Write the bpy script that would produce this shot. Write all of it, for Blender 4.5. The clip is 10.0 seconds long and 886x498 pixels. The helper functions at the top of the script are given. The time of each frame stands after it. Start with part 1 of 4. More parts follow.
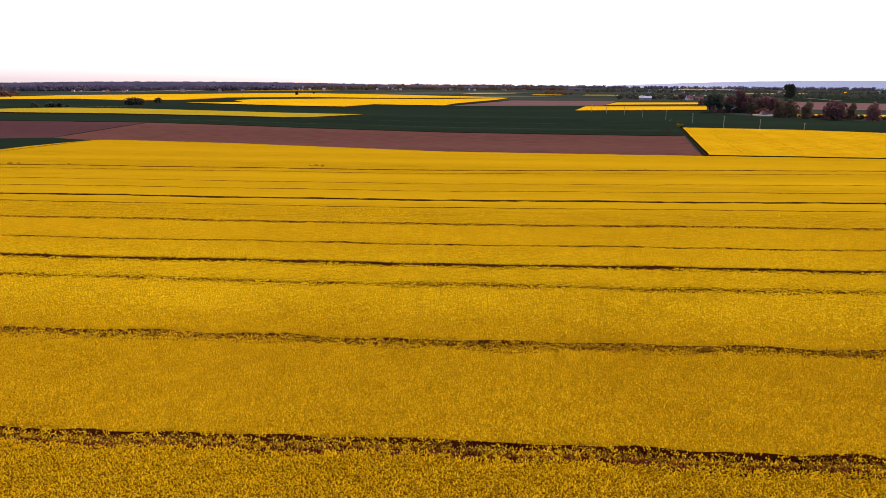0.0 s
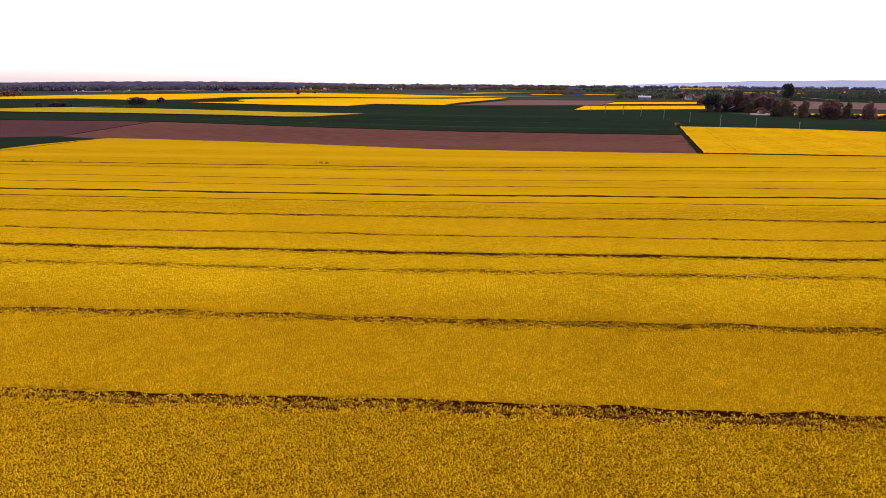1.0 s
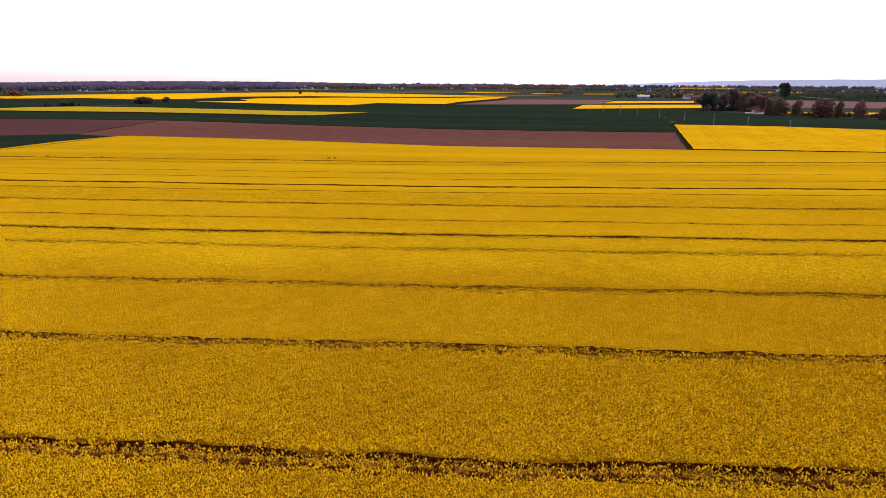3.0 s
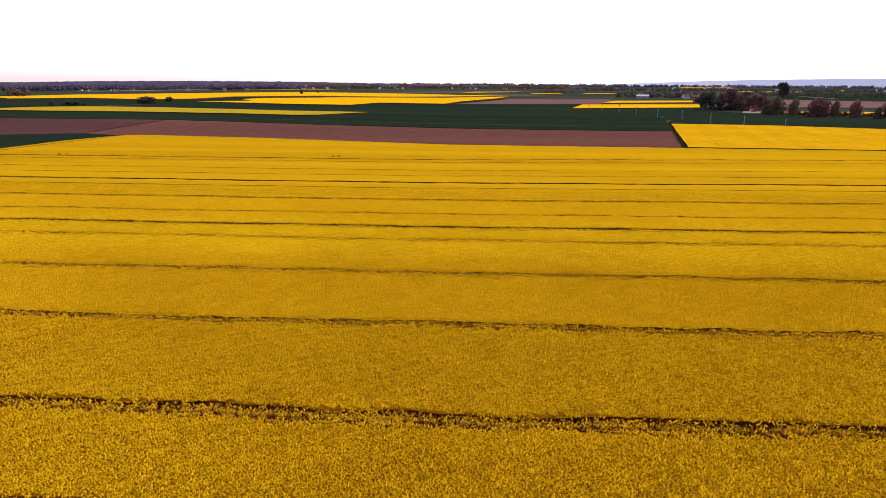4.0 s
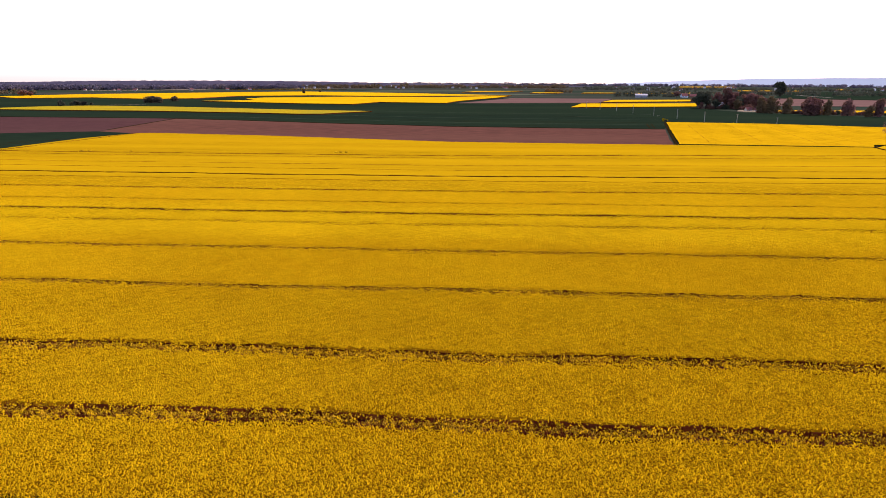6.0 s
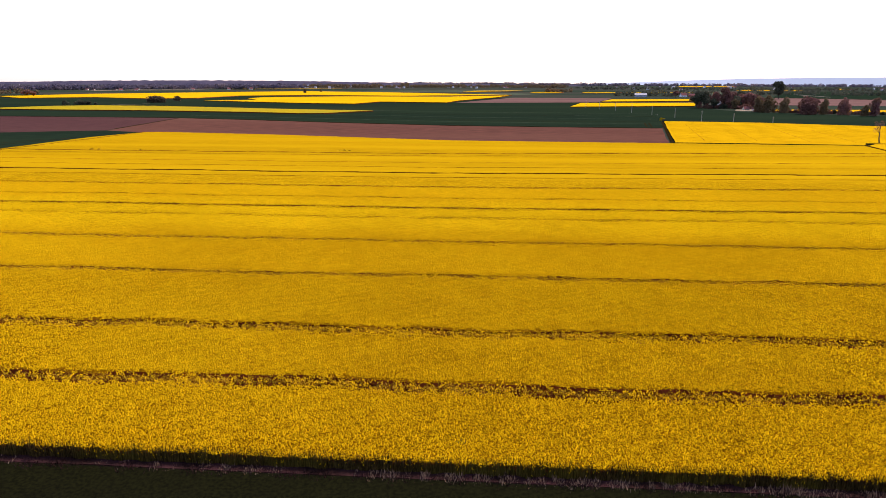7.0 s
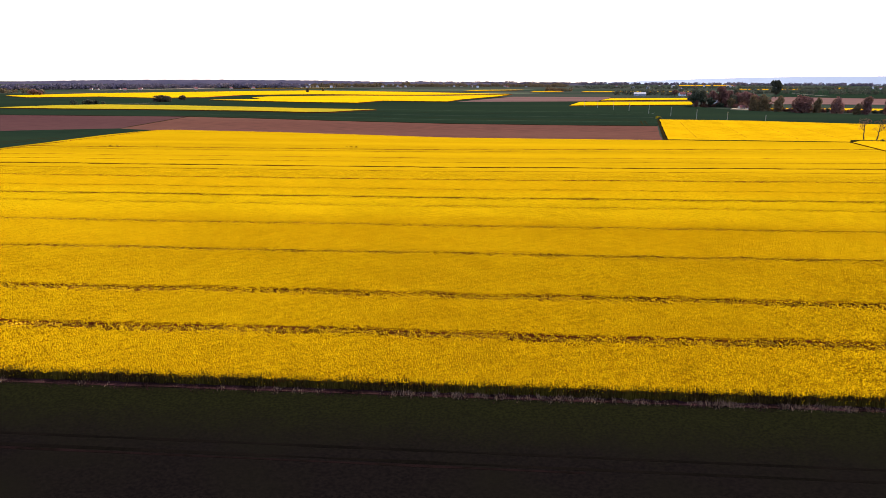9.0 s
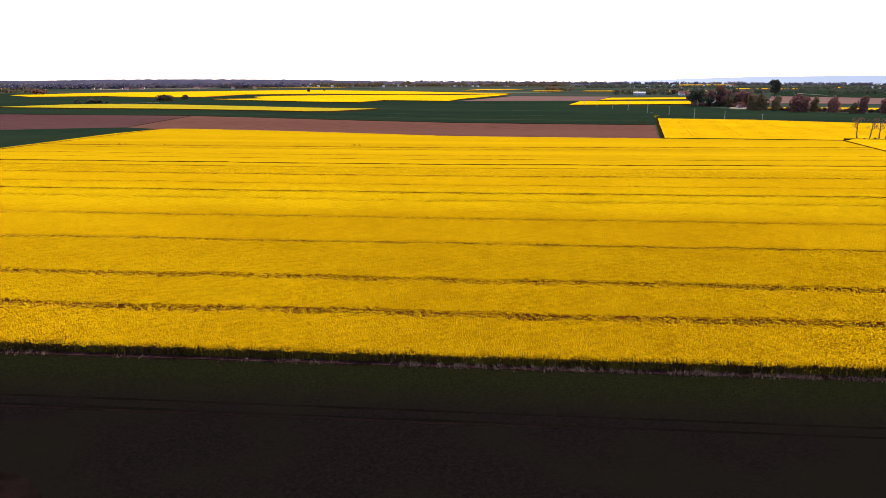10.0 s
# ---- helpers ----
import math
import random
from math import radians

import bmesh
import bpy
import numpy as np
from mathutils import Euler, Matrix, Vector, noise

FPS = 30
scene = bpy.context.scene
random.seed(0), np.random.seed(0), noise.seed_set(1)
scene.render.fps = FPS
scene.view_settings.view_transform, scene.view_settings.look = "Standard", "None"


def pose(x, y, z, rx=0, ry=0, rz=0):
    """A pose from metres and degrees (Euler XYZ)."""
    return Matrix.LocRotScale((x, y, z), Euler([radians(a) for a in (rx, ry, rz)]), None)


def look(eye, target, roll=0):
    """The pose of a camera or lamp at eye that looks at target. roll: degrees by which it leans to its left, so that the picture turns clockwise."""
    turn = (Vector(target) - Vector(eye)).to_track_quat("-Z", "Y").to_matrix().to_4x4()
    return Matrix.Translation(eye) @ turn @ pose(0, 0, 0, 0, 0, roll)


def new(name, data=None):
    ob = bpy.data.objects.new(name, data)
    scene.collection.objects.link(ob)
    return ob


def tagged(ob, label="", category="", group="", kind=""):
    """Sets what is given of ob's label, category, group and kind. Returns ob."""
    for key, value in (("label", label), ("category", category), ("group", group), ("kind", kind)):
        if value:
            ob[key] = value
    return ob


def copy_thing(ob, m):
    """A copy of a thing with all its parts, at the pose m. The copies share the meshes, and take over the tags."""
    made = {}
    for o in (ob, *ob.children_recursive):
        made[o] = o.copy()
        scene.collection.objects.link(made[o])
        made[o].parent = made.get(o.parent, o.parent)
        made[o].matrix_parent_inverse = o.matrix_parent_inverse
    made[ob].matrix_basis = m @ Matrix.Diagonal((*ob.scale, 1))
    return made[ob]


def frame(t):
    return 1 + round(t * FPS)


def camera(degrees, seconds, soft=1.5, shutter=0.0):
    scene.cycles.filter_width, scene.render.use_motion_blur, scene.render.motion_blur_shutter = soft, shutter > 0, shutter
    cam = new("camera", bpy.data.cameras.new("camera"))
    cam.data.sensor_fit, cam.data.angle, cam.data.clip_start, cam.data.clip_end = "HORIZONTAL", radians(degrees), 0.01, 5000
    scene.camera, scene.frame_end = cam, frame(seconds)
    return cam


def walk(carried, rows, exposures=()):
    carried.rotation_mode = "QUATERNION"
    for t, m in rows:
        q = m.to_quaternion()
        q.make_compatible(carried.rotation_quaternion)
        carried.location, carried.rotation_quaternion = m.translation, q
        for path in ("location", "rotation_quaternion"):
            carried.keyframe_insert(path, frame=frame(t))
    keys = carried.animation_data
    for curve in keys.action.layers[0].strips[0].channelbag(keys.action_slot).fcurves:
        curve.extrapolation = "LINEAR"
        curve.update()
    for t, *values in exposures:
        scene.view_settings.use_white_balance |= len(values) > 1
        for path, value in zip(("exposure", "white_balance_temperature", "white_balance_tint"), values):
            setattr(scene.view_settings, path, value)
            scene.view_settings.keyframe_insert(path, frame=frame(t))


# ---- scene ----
# a drone at about 29 m draws back over the rapeseed: seconds, place, yaw, pitch, roll
cam = camera(68.0, 10.0, soft=0.8)
ROWS = [
    (0.00, 0.000, 0.000, 28.800, 3.547, -14.306, 0.381),
    (0.50, 0.138, -3.300, 28.754, 3.565, -14.315, 0.371),
    (1.00, 0.273, -6.631, 28.728, 3.583, -14.325, 0.359),
    (1.50, 0.406, -9.991, 28.721, 3.600, -14.335, 0.348),
    (2.00, 0.535, -13.376, 28.730, 3.617, -14.345, 0.337),
    (2.50, 0.661, -16.783, 28.754, 3.633, -14.356, 0.325),
    (3.25, 0.844, -21.926, 28.812, 3.658, -14.373, 0.308),
    (4.00, 1.020, -27.099, 28.893, 3.682, -14.392, 0.290),
    (4.50, 1.132, -30.558, 28.956, 3.699, -14.405, 0.278),
    (5.00, 1.242, -34.021, 29.024, 3.715, -14.418, 0.266),
    (5.50, 1.347, -37.486, 29.095, 3.732, -14.432, 0.255),
    (6.25, 1.498, -42.679, 29.204, 3.759, -14.454, 0.237),
    (7.00, 1.641, -47.854, 29.310, 3.786, -14.478, 0.219),
    (7.50, 1.731, -51.290, 29.375, 3.805, -14.494, 0.207),
    (8.00, 1.817, -54.709, 29.435, 3.825, -14.511, 0.196),
    (8.50, 1.898, -58.110, 29.486, 3.845, -14.528, 0.184),
    (9.00, 1.976, -61.487, 29.528, 3.867, -14.546, 0.173),
    (9.50, 2.049, -64.839, 29.557, 3.890, -14.565, 0.161),
    (10.00, 2.117, -68.161, 29.574, 3.913, -14.585, 0.150),
]


def drone(x, y, z, yaw, pitch, roll):
    a, b = radians(yaw), radians(pitch)
    ahead = Vector((-math.sin(a) * math.cos(b), math.cos(a) * math.cos(b), math.sin(b)))
    return look(Vector((x, y, z)), Vector((x, y, z)) + ahead * 10, roll)


EXPOSURES = [(0.0, 0.885, 6500, 40), (5.0, 1.06, 6500, 39), (6.5, 1.20, 6500, 34), (10.0, 1.46, 6500, 24)]
walk(cam, [(t, drone(*row)) for t, *row in ROWS], EXPOSURES)

# ---- light: high sun ahead of the camera, bright spring sky ----
SUN_UP, SUN_RIGHT = 50.0, 42.0
world = bpy.data.worlds.new("sky")
scene.world = world
world.use_nodes = True
sky = world.node_tree.nodes.new("ShaderNodeTexSky")
sky.sky_type, sky.sun_disc = "NISHITA", False
sky.sun_elevation, sky.sun_rotation = radians(SUN_UP), radians(SUN_RIGHT)
sky.air_density, sky.dust_density, sky.ozone_density = 0.75, 1.0, 0.3
backing = world.node_tree.nodes["Background"]
backing.inputs["Strength"].default_value = 0.15
world.node_tree.links.new(sky.outputs[0], backing.inputs["Color"])
sun = new("sun", bpy.data.lights.new("sun", "SUN"))
sun.data.energy, sun.data.angle, sun.data.color = 2.3, radians(0.6), (1.0, 0.95, 0.86)
su, sr = radians(SUN_UP), radians(SUN_RIGHT)
sun.matrix_world = look(Vector((math.sin(sr) * math.cos(su), math.cos(sr) * math.cos(su), math.sin(su))) * 100, (0, 0, 0))

# ---- materials ----
def mixed(nodes, links, kind, a, b, fac, blend="MIX"):
    n = nodes.new("ShaderNodeMix")
    n.data_type, n.blend_type = "RGBA", blend
    for socket, value in ((n.inputs[0], fac), (n.inputs[6], a), (n.inputs[7], b)):
        if hasattr(value, "links"):
            links.new(value, socket)
        else:
            socket.default_value = value if not isinstance(value, tuple) else (*value, 1)
    return n.outputs[2]


def surface(name, base, other, fine, broad, third=None, rough=1.0, bump=0.0, bump_size=1.0, stretch=(1, 1, 1),
            island=0.0, piece=0.0, gloss=0.0, through_light=0.0):
    """Two colours mixed by a fine and a broad noise (sizes in metres), a third in broad stains, with relief."""
    m = bpy.data.materials.new(name)
    m.use_nodes = True
    nt = m.node_tree
    nodes, links = nt.nodes, nt.links
    bsdf = nodes["Principled BSDF"]
    geo = nodes.new("ShaderNodeNewGeometry")
    mapping = nodes.new("ShaderNodeMapping")
    mapping.inputs["Scale"].default_value = stretch
    links.new(geo.outputs["Position"], mapping.inputs["Vector"])

    def cloud(size, detail=4.0, lo=0.35, hi=0.65):
        n = nodes.new("ShaderNodeTexNoise")
        n.inputs["Scale"].default_value, n.inputs["Detail"].default_value = 1.0 / size, detail
        links.new(mapping.outputs[0], n.inputs["Vector"])
        r = nodes.new("ShaderNodeMapRange")
        r.inputs[1].default_value, r.inputs[2].default_value = lo, hi
        links.new(n.outputs["Fac"], r.inputs[0])
        return r.outputs[0]

    colour = mixed(nodes, links, "", base, other, cloud(fine))
    if third:
        colour = mixed(nodes, links, "", colour, third, cloud(broad, 3.0, 0.42, 0.72))
    for amount, source in ((island, "Random Per Island"), (piece, "Random")):
        if amount:
            src = geo if source != "Random" else nodes.new("ShaderNodeObjectInfo")
            r = nodes.new("ShaderNodeMapRange")
            r.inputs[3].default_value, r.inputs[4].default_value = 1 - amount, 1 + amount
            links.new(src.outputs[source], r.inputs[0])
            hsv = nodes.new("ShaderNodeHueSaturation")
            links.new(colour, hsv.inputs["Color"])
            links.new(r.outputs[0], hsv.inputs["Value"])
            colour = hsv.outputs[0]
    links.new(colour, bsdf.inputs["Base Color"])
    bsdf.inputs["Roughness"].default_value = rough
    bsdf.inputs["Specular IOR Level"].default_value = gloss
    if bump:
        n = nodes.new("ShaderNodeTexNoise")
        n.inputs["Scale"].default_value, n.inputs["Detail"].default_value = 1.0 / bump_size, 5.0
        links.new(mapping.outputs[0], n.inputs["Vector"])
        b = nodes.new("ShaderNodeBump")
        b.inputs["Strength"].default_value, b.inputs["Distance"].default_value = 1.0, bump
        links.new(n.outputs["Fac"], b.inputs["Height"])
        links.new(b.outputs[0], bsdf.inputs["Normal"])
    if through_light:
        glow = nodes.new("ShaderNodeBsdfTranslucent")
        links.new(colour, glow.inputs["Color"])
        both = nodes.new("ShaderNodeMixShader")
        both.inputs[0].default_value = through_light
        links.new(bsdf.outputs[0], both.inputs[1])
        links.new(glow.outputs[0], both.inputs[2])
        links.new(both.outputs[0], nodes["Material Output"].inputs["Surface"])
    return m


FLOWER = surface("rapeseed flower", (0.6368, 0.3943, 0.0006769), (0.5732, 0.3438, 0.0006769), 2.5, 35, (0.6528, 0.4187, 0.0006769), island=0.15, through_light=0.42)
FLOWER_FAR = surface("rapeseed in bloom, far", (0.5392, 0.2985, 0.000817), (0.4739, 0.2579, 0.000817), 4.0, 60, (0.5719, 0.3243, 0.000817), bump=0.5, bump_size=1.2)
# lighter copy of FLOWER that lifts the shaded heads of one distance band
FLOWER_BRIGHTENED = surface("rapeseed flower, brightened for one distance band", (0.7049, 0.4679, 0.0008056), (0.6194, 0.4067, 0.0008056), 2.5, 35, (0.7475, 0.5085, 0.0008056), island=0.15, through_light=0.40)
FLOWER_THIN = surface("thin rapeseed bloom", (0.3444, 0.2378, 0.00492), (0.2788, 0.2009, 0.0082), 4.0, 40, (0.246, 0.1968, 0.01312), bump=0.5, bump_size=1.2)
CANOPY = surface("rapeseed leaf canopy", (0.246, 0.123, 0.000984), (0.1107, 0.0492, 0.000984), 0.16, 20, (0.2214, 0.1107, 0.000984), bump=0.12, bump_size=0.16)
# flowers mixed into the bed colour, its brightness also set by distance band
CANOPY_MID = surface("rapeseed canopy with many flowers", (0.4438, 0.2717, 0.0008131), (0.363, 0.2194, 0.0008131), 0.5, 25, (0.4956, 0.3091, 0.0008131), bump=0.2, bump_size=0.35)
CANOPY_PART = surface("rapeseed canopy with some flowers", (0.4132, 0.242, 0.0008454), (0.2972, 0.168, 0.0008454), 0.45, 22, (0.4712, 0.2874, 0.0008454), bump=0.2, bump_size=0.35)
CANOPY_SIDE = surface("rapeseed in even full bloom", (0.4404, 0.2475, 0.0006888), (0.3924, 0.217, 0.0006888), 0.9, 30, (0.4804, 0.274, 0.0006888), bump=0.15, bump_size=0.6)
CANOPY_FULL = surface("rapeseed canopy thick with flowers", (0.3698, 0.2125, 0.0007131), (0.2566, 0.1434, 0.0007131), 0.9, 25, (0.41, 0.2409, 0.0007131), bump=0.2, bump_size=0.5, stretch=(0.05, 1, 1))
EDGE = surface("stems and side shoots at the crop edge", (0.07452, 0.04649, 0.01225), (0.03944, 0.02324, 0.00816), 0.3, 6, (0.1052, 0.07746, 0.0102), island=0.45, through_light=0.2)
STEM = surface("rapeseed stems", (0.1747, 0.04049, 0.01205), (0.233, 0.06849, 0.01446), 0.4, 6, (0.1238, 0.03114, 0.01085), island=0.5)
BRUISED = surface("bruised rapeseed leaves", (0.5633, 0.3102, 0.01063), (0.2153, 0.1193, 0.01063), 0.25, 8, (0.7619, 0.4452, 0.01063), island=0.5)
TRACK_SOIL = surface("soil in wheel tracks", (0.07623, 0.01635, 0.007115), (0.04447, 0.0107, 0.005082), 0.3, 5, (0.09526, 0.02641, 0.009148), bump=0.08, bump_size=0.2)
DITCH = surface("dark ditch growth", (0.018, 0.01031, 0.003712), (0.0264, 0.01781, 0.00495), 0.6, 8, (0.0132, 0.01125, 0.004125), bump=0.2, bump_size=0.5)
SOIL_RED = surface("reddish ploughed soil", (0.1090, 0.0462, 0.0292), (0.0610, 0.0272, 0.0188), 1.3, 45, (0.1010, 0.0463, 0.0290), bump=0.16, bump_size=0.9, stretch=(0.14, 0.7, 1))
# reddish soil for the far fields, distance haze mixed into its paler colour
SOIL_HAZED = surface("far reddish soil paled by haze", (0.123, 0.06937, 0.05437), (0.0984, 0.05473, 0.04321), 3.0, 60, (0.1353, 0.07862, 0.05994), bump=0.1, bump_size=0.9, stretch=(0.06, 1, 1))
# darker than SOIL_RED, partly to carry lens dimming on the left
SOIL_DARK = surface("darker brown soil", (0.0720, 0.0318, 0.0270), (0.0400, 0.0185, 0.0172), 1.3, 45, (0.0700, 0.0340, 0.0270), bump=0.16, bump_size=0.9, stretch=(0.14, 0.7, 1))
# near-black colours carry the shade of backlit blades, which are not modelled
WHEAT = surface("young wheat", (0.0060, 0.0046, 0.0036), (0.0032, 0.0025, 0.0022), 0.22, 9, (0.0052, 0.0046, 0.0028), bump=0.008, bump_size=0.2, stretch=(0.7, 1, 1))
RUT = surface("dark rut", (0.003557, 0.002935, 0.001957), (0.002491, 0.002045, 0.001512), 0.4, 6, (0.004892, 0.003736, 0.002668), bump=0.05, bump_size=0.2)
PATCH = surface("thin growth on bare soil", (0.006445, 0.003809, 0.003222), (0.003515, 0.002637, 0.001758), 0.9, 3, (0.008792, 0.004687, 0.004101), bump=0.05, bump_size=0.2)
WHEAT_FAR = surface("young wheat, far", (0.01073, 0.02028, 0.01054), (0.007973, 0.01571, 0.008392), 4.0, 90, (0.0133, 0.02355, 0.01116), bump=0.12, bump_size=1.0, stretch=(0.25, 1, 1))
WHEAT_SIDE = surface("shaded wheat stems", (0.02, 0.03, 0.012), (0.015, 0.02, 0.01), 1.0, 20)
PLAIN = surface("distant farmland", (0.0168, 0.0294, 0.0182), (0.0252, 0.0364, 0.021), 60, 320, (0.0504, 0.0434, 0.0322), bump=0.3, bump_size=4.0, stretch=(0.3, 1, 1))
VERGE = surface("rough grass verge", (0.01921, 0.009185, 0.007619), (0.02881, 0.01377, 0.01089), 0.5, 4, (0.048, 0.0199, 0.01959), bump=0.12, bump_size=0.3)
DRY_GRASS = surface("dry grass", (0.3636, 0.2175, 0.1247), (0.1636, 0.09489, 0.05611), 0.5, 3, (0.2545, 0.1502, 0.0873), island=0.6)
TRACK = surface("pale farm track", (0.30, 0.26, 0.20), (0.22, 0.19, 0.15), 2.0, 20, (0.16, 0.15, 0.10))
STUBBLE = surface("pale dry stubble", (0.26, 0.21, 0.13), (0.21, 0.17, 0.11), 8, 80, (0.30, 0.23, 0.14))
MEADOW = surface("pale meadow", (0.06, 0.078, 0.042), (0.045, 0.063, 0.036), 5, 70, (0.0825, 0.0825, 0.051))
BARK = surface("bark", (0.06, 0.043, 0.035), (0.035, 0.026, 0.022), 0.4, 3, (0.08, 0.065, 0.055), bump=0.05, bump_size=0.2)
LEAF_GREEN = surface("dark spring leaves", (0.0799, 0.0852, 0.0506), (0.0559, 0.0666, 0.0430), 1.5, 9, (0.0998, 0.0931, 0.0569), island=0.28, piece=0.22, through_light=0.25)
LEAF_RED = surface("reddish budding twigs", (0.2172, 0.09961, 0.07716), (0.1513, 0.07547, 0.06423), 1.5, 9, (0.2268, 0.1175, 0.07207), island=0.28, piece=0.22, through_light=0.25)
LEAF_OLIVE = surface("olive spring leaves", (0.1572, 0.1084, 0.0495), (0.1048, 0.0830, 0.0416), 1.5, 9, (0.1689, 0.1051, 0.0544), island=0.28, piece=0.22, through_light=0.25)
LEAF_DUSK = surface("dark brownish olive leaves", (0.1020, 0.0800, 0.0470), (0.0700, 0.0600, 0.0400), 1.5, 9, (0.1150, 0.0850, 0.0500), island=0.28, piece=0.22, through_light=0.25)
# both far wood colours hold painted haze: paler, towards violet blue
LEAF_HAZE = surface("distant woodland with haze in its colour", (0.141, 0.1173, 0.147), (0.053, 0.05161, 0.07606), 11, 60, (0.2052, 0.1602, 0.1513), island=0.2, through_light=0.3)
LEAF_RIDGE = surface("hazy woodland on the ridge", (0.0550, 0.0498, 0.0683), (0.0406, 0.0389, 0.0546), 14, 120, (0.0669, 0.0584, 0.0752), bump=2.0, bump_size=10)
CONCRETE = surface("weathered concrete", (0.425, 0.3794, 0.2693), (0.34, 0.3004, 0.2081), 0.5, 3, (0.289, 0.253, 0.1714))
PORCELAIN = surface("brown insulator", (0.10, 0.05, 0.03), (0.08, 0.04, 0.03), 0.1, 1, rough=0.3)
PLASTER = surface("white plaster", (0.72, 0.70, 0.68), (0.64, 0.62, 0.60), 1.0, 6, (0.55, 0.53, 0.50), piece=0.12)
CREAM = surface("cream plaster", (0.62, 0.54, 0.40), (0.54, 0.46, 0.34), 1.0, 6, (0.45, 0.38, 0.30), piece=0.12)
BRICK = surface("red brick wall", (0.30, 0.12, 0.08), (0.24, 0.09, 0.07), 0.6, 5, (0.2, 0.1, 0.08), piece=0.1)
TILE_RED = surface("red roof tiles", (0.20, 0.075, 0.065), (0.15, 0.06, 0.055), 0.8, 5, (0.13, 0.07, 0.06), piece=0.15)
TILE_GREY = surface("grey roof sheets", (0.30, 0.29, 0.30), (0.22, 0.21, 0.22), 0.8, 5, (0.18, 0.17, 0.17), piece=0.2)
SHEET = surface("pale sheet metal", (0.2574, 0.2652, 0.2808), (0.2262, 0.234, 0.2496), 1.5, 8, (0.195, 0.195, 0.2028), rough=0.45, gloss=0.5)
GLASS = surface("window glass", (0.03, 0.035, 0.04), (0.025, 0.03, 0.035), 0.5, 3, rough=0.08, gloss=0.6)
# air haze put into the hills as pale blue colour and weak glow
HILL = bpy.data.materials.new("hills with painted haze and glow")
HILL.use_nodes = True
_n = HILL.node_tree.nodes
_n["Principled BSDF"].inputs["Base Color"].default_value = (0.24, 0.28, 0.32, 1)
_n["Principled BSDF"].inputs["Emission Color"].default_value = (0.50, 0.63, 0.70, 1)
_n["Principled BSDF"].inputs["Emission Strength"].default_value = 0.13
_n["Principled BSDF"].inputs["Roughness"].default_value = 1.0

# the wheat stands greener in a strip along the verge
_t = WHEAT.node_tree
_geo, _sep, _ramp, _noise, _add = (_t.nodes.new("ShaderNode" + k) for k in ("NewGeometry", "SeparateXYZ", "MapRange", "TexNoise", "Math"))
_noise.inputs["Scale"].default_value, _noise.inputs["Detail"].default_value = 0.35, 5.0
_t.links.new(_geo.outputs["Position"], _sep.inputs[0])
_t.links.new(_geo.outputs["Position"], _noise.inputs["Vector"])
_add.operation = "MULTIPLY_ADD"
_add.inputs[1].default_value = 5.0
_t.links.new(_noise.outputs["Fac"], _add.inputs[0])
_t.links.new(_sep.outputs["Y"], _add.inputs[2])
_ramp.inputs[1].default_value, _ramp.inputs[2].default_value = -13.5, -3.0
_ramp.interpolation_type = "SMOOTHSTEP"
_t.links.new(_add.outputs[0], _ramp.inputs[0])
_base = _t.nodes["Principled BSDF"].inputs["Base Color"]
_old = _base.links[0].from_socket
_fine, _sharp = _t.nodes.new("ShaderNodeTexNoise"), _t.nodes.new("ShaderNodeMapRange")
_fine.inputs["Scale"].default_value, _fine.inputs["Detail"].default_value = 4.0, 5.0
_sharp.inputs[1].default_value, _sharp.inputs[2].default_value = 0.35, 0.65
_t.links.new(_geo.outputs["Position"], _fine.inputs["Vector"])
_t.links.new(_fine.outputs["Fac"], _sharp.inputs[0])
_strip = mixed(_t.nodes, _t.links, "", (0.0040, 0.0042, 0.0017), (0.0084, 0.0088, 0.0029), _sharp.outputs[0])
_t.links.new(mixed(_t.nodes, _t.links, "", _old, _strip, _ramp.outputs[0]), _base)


# ---- mesh helpers ----
def part(name, bm, material, parent=None, label=""):
    """Links a bmesh as one mesh object, under parent if given."""
    me = bpy.data.meshes.new(name)
    bm.to_mesh(me)
    bm.free()
    for one in material if isinstance(material, (list, tuple)) else [material]:
        me.materials.append(one)
    ob = new(name, me)
    ob.parent = parent
    return tagged(ob, label)


def quick(name, verts, tris, material, parent=None, label="", kind="", category="", smooth=False):
    """A large triangle mesh from arrays."""
    me = bpy.data.meshes.new(name)
    verts, tris = np.asarray(verts, np.float32), np.asarray(tris, np.int32)
    me.vertices.add(len(verts))
    me.vertices.foreach_set("co", verts.ravel())
    me.loops.add(tris.size)
    me.loops.foreach_set("vertex_index", tris.ravel())
    me.polygons.add(len(tris))
    me.polygons.foreach_set("loop_start", np.arange(0, tris.size, 3, dtype=np.int32))
    me.polygons.foreach_set("use_smooth", np.full(len(tris), smooth))
    me.update(calc_edges=True)
    me.materials.append(material)
    ob = new(name, me)
    ob.parent = parent
    return tagged(ob, label, category, kind=kind)


def box(bm, lo, hi, slot=0):
    vs = [bm.verts.new((x, y, z)) for z in (lo[2], hi[2]) for y in (lo[1], hi[1]) for x in (lo[0], hi[0])]
    for quad in ((0, 2, 3, 1), (4, 5, 7, 6), (0, 1, 5, 4), (2, 6, 7, 3), (0, 4, 6, 2), (1, 3, 7, 5)):
        bm.faces.new([vs[i] for i in quad]).material_index = slot


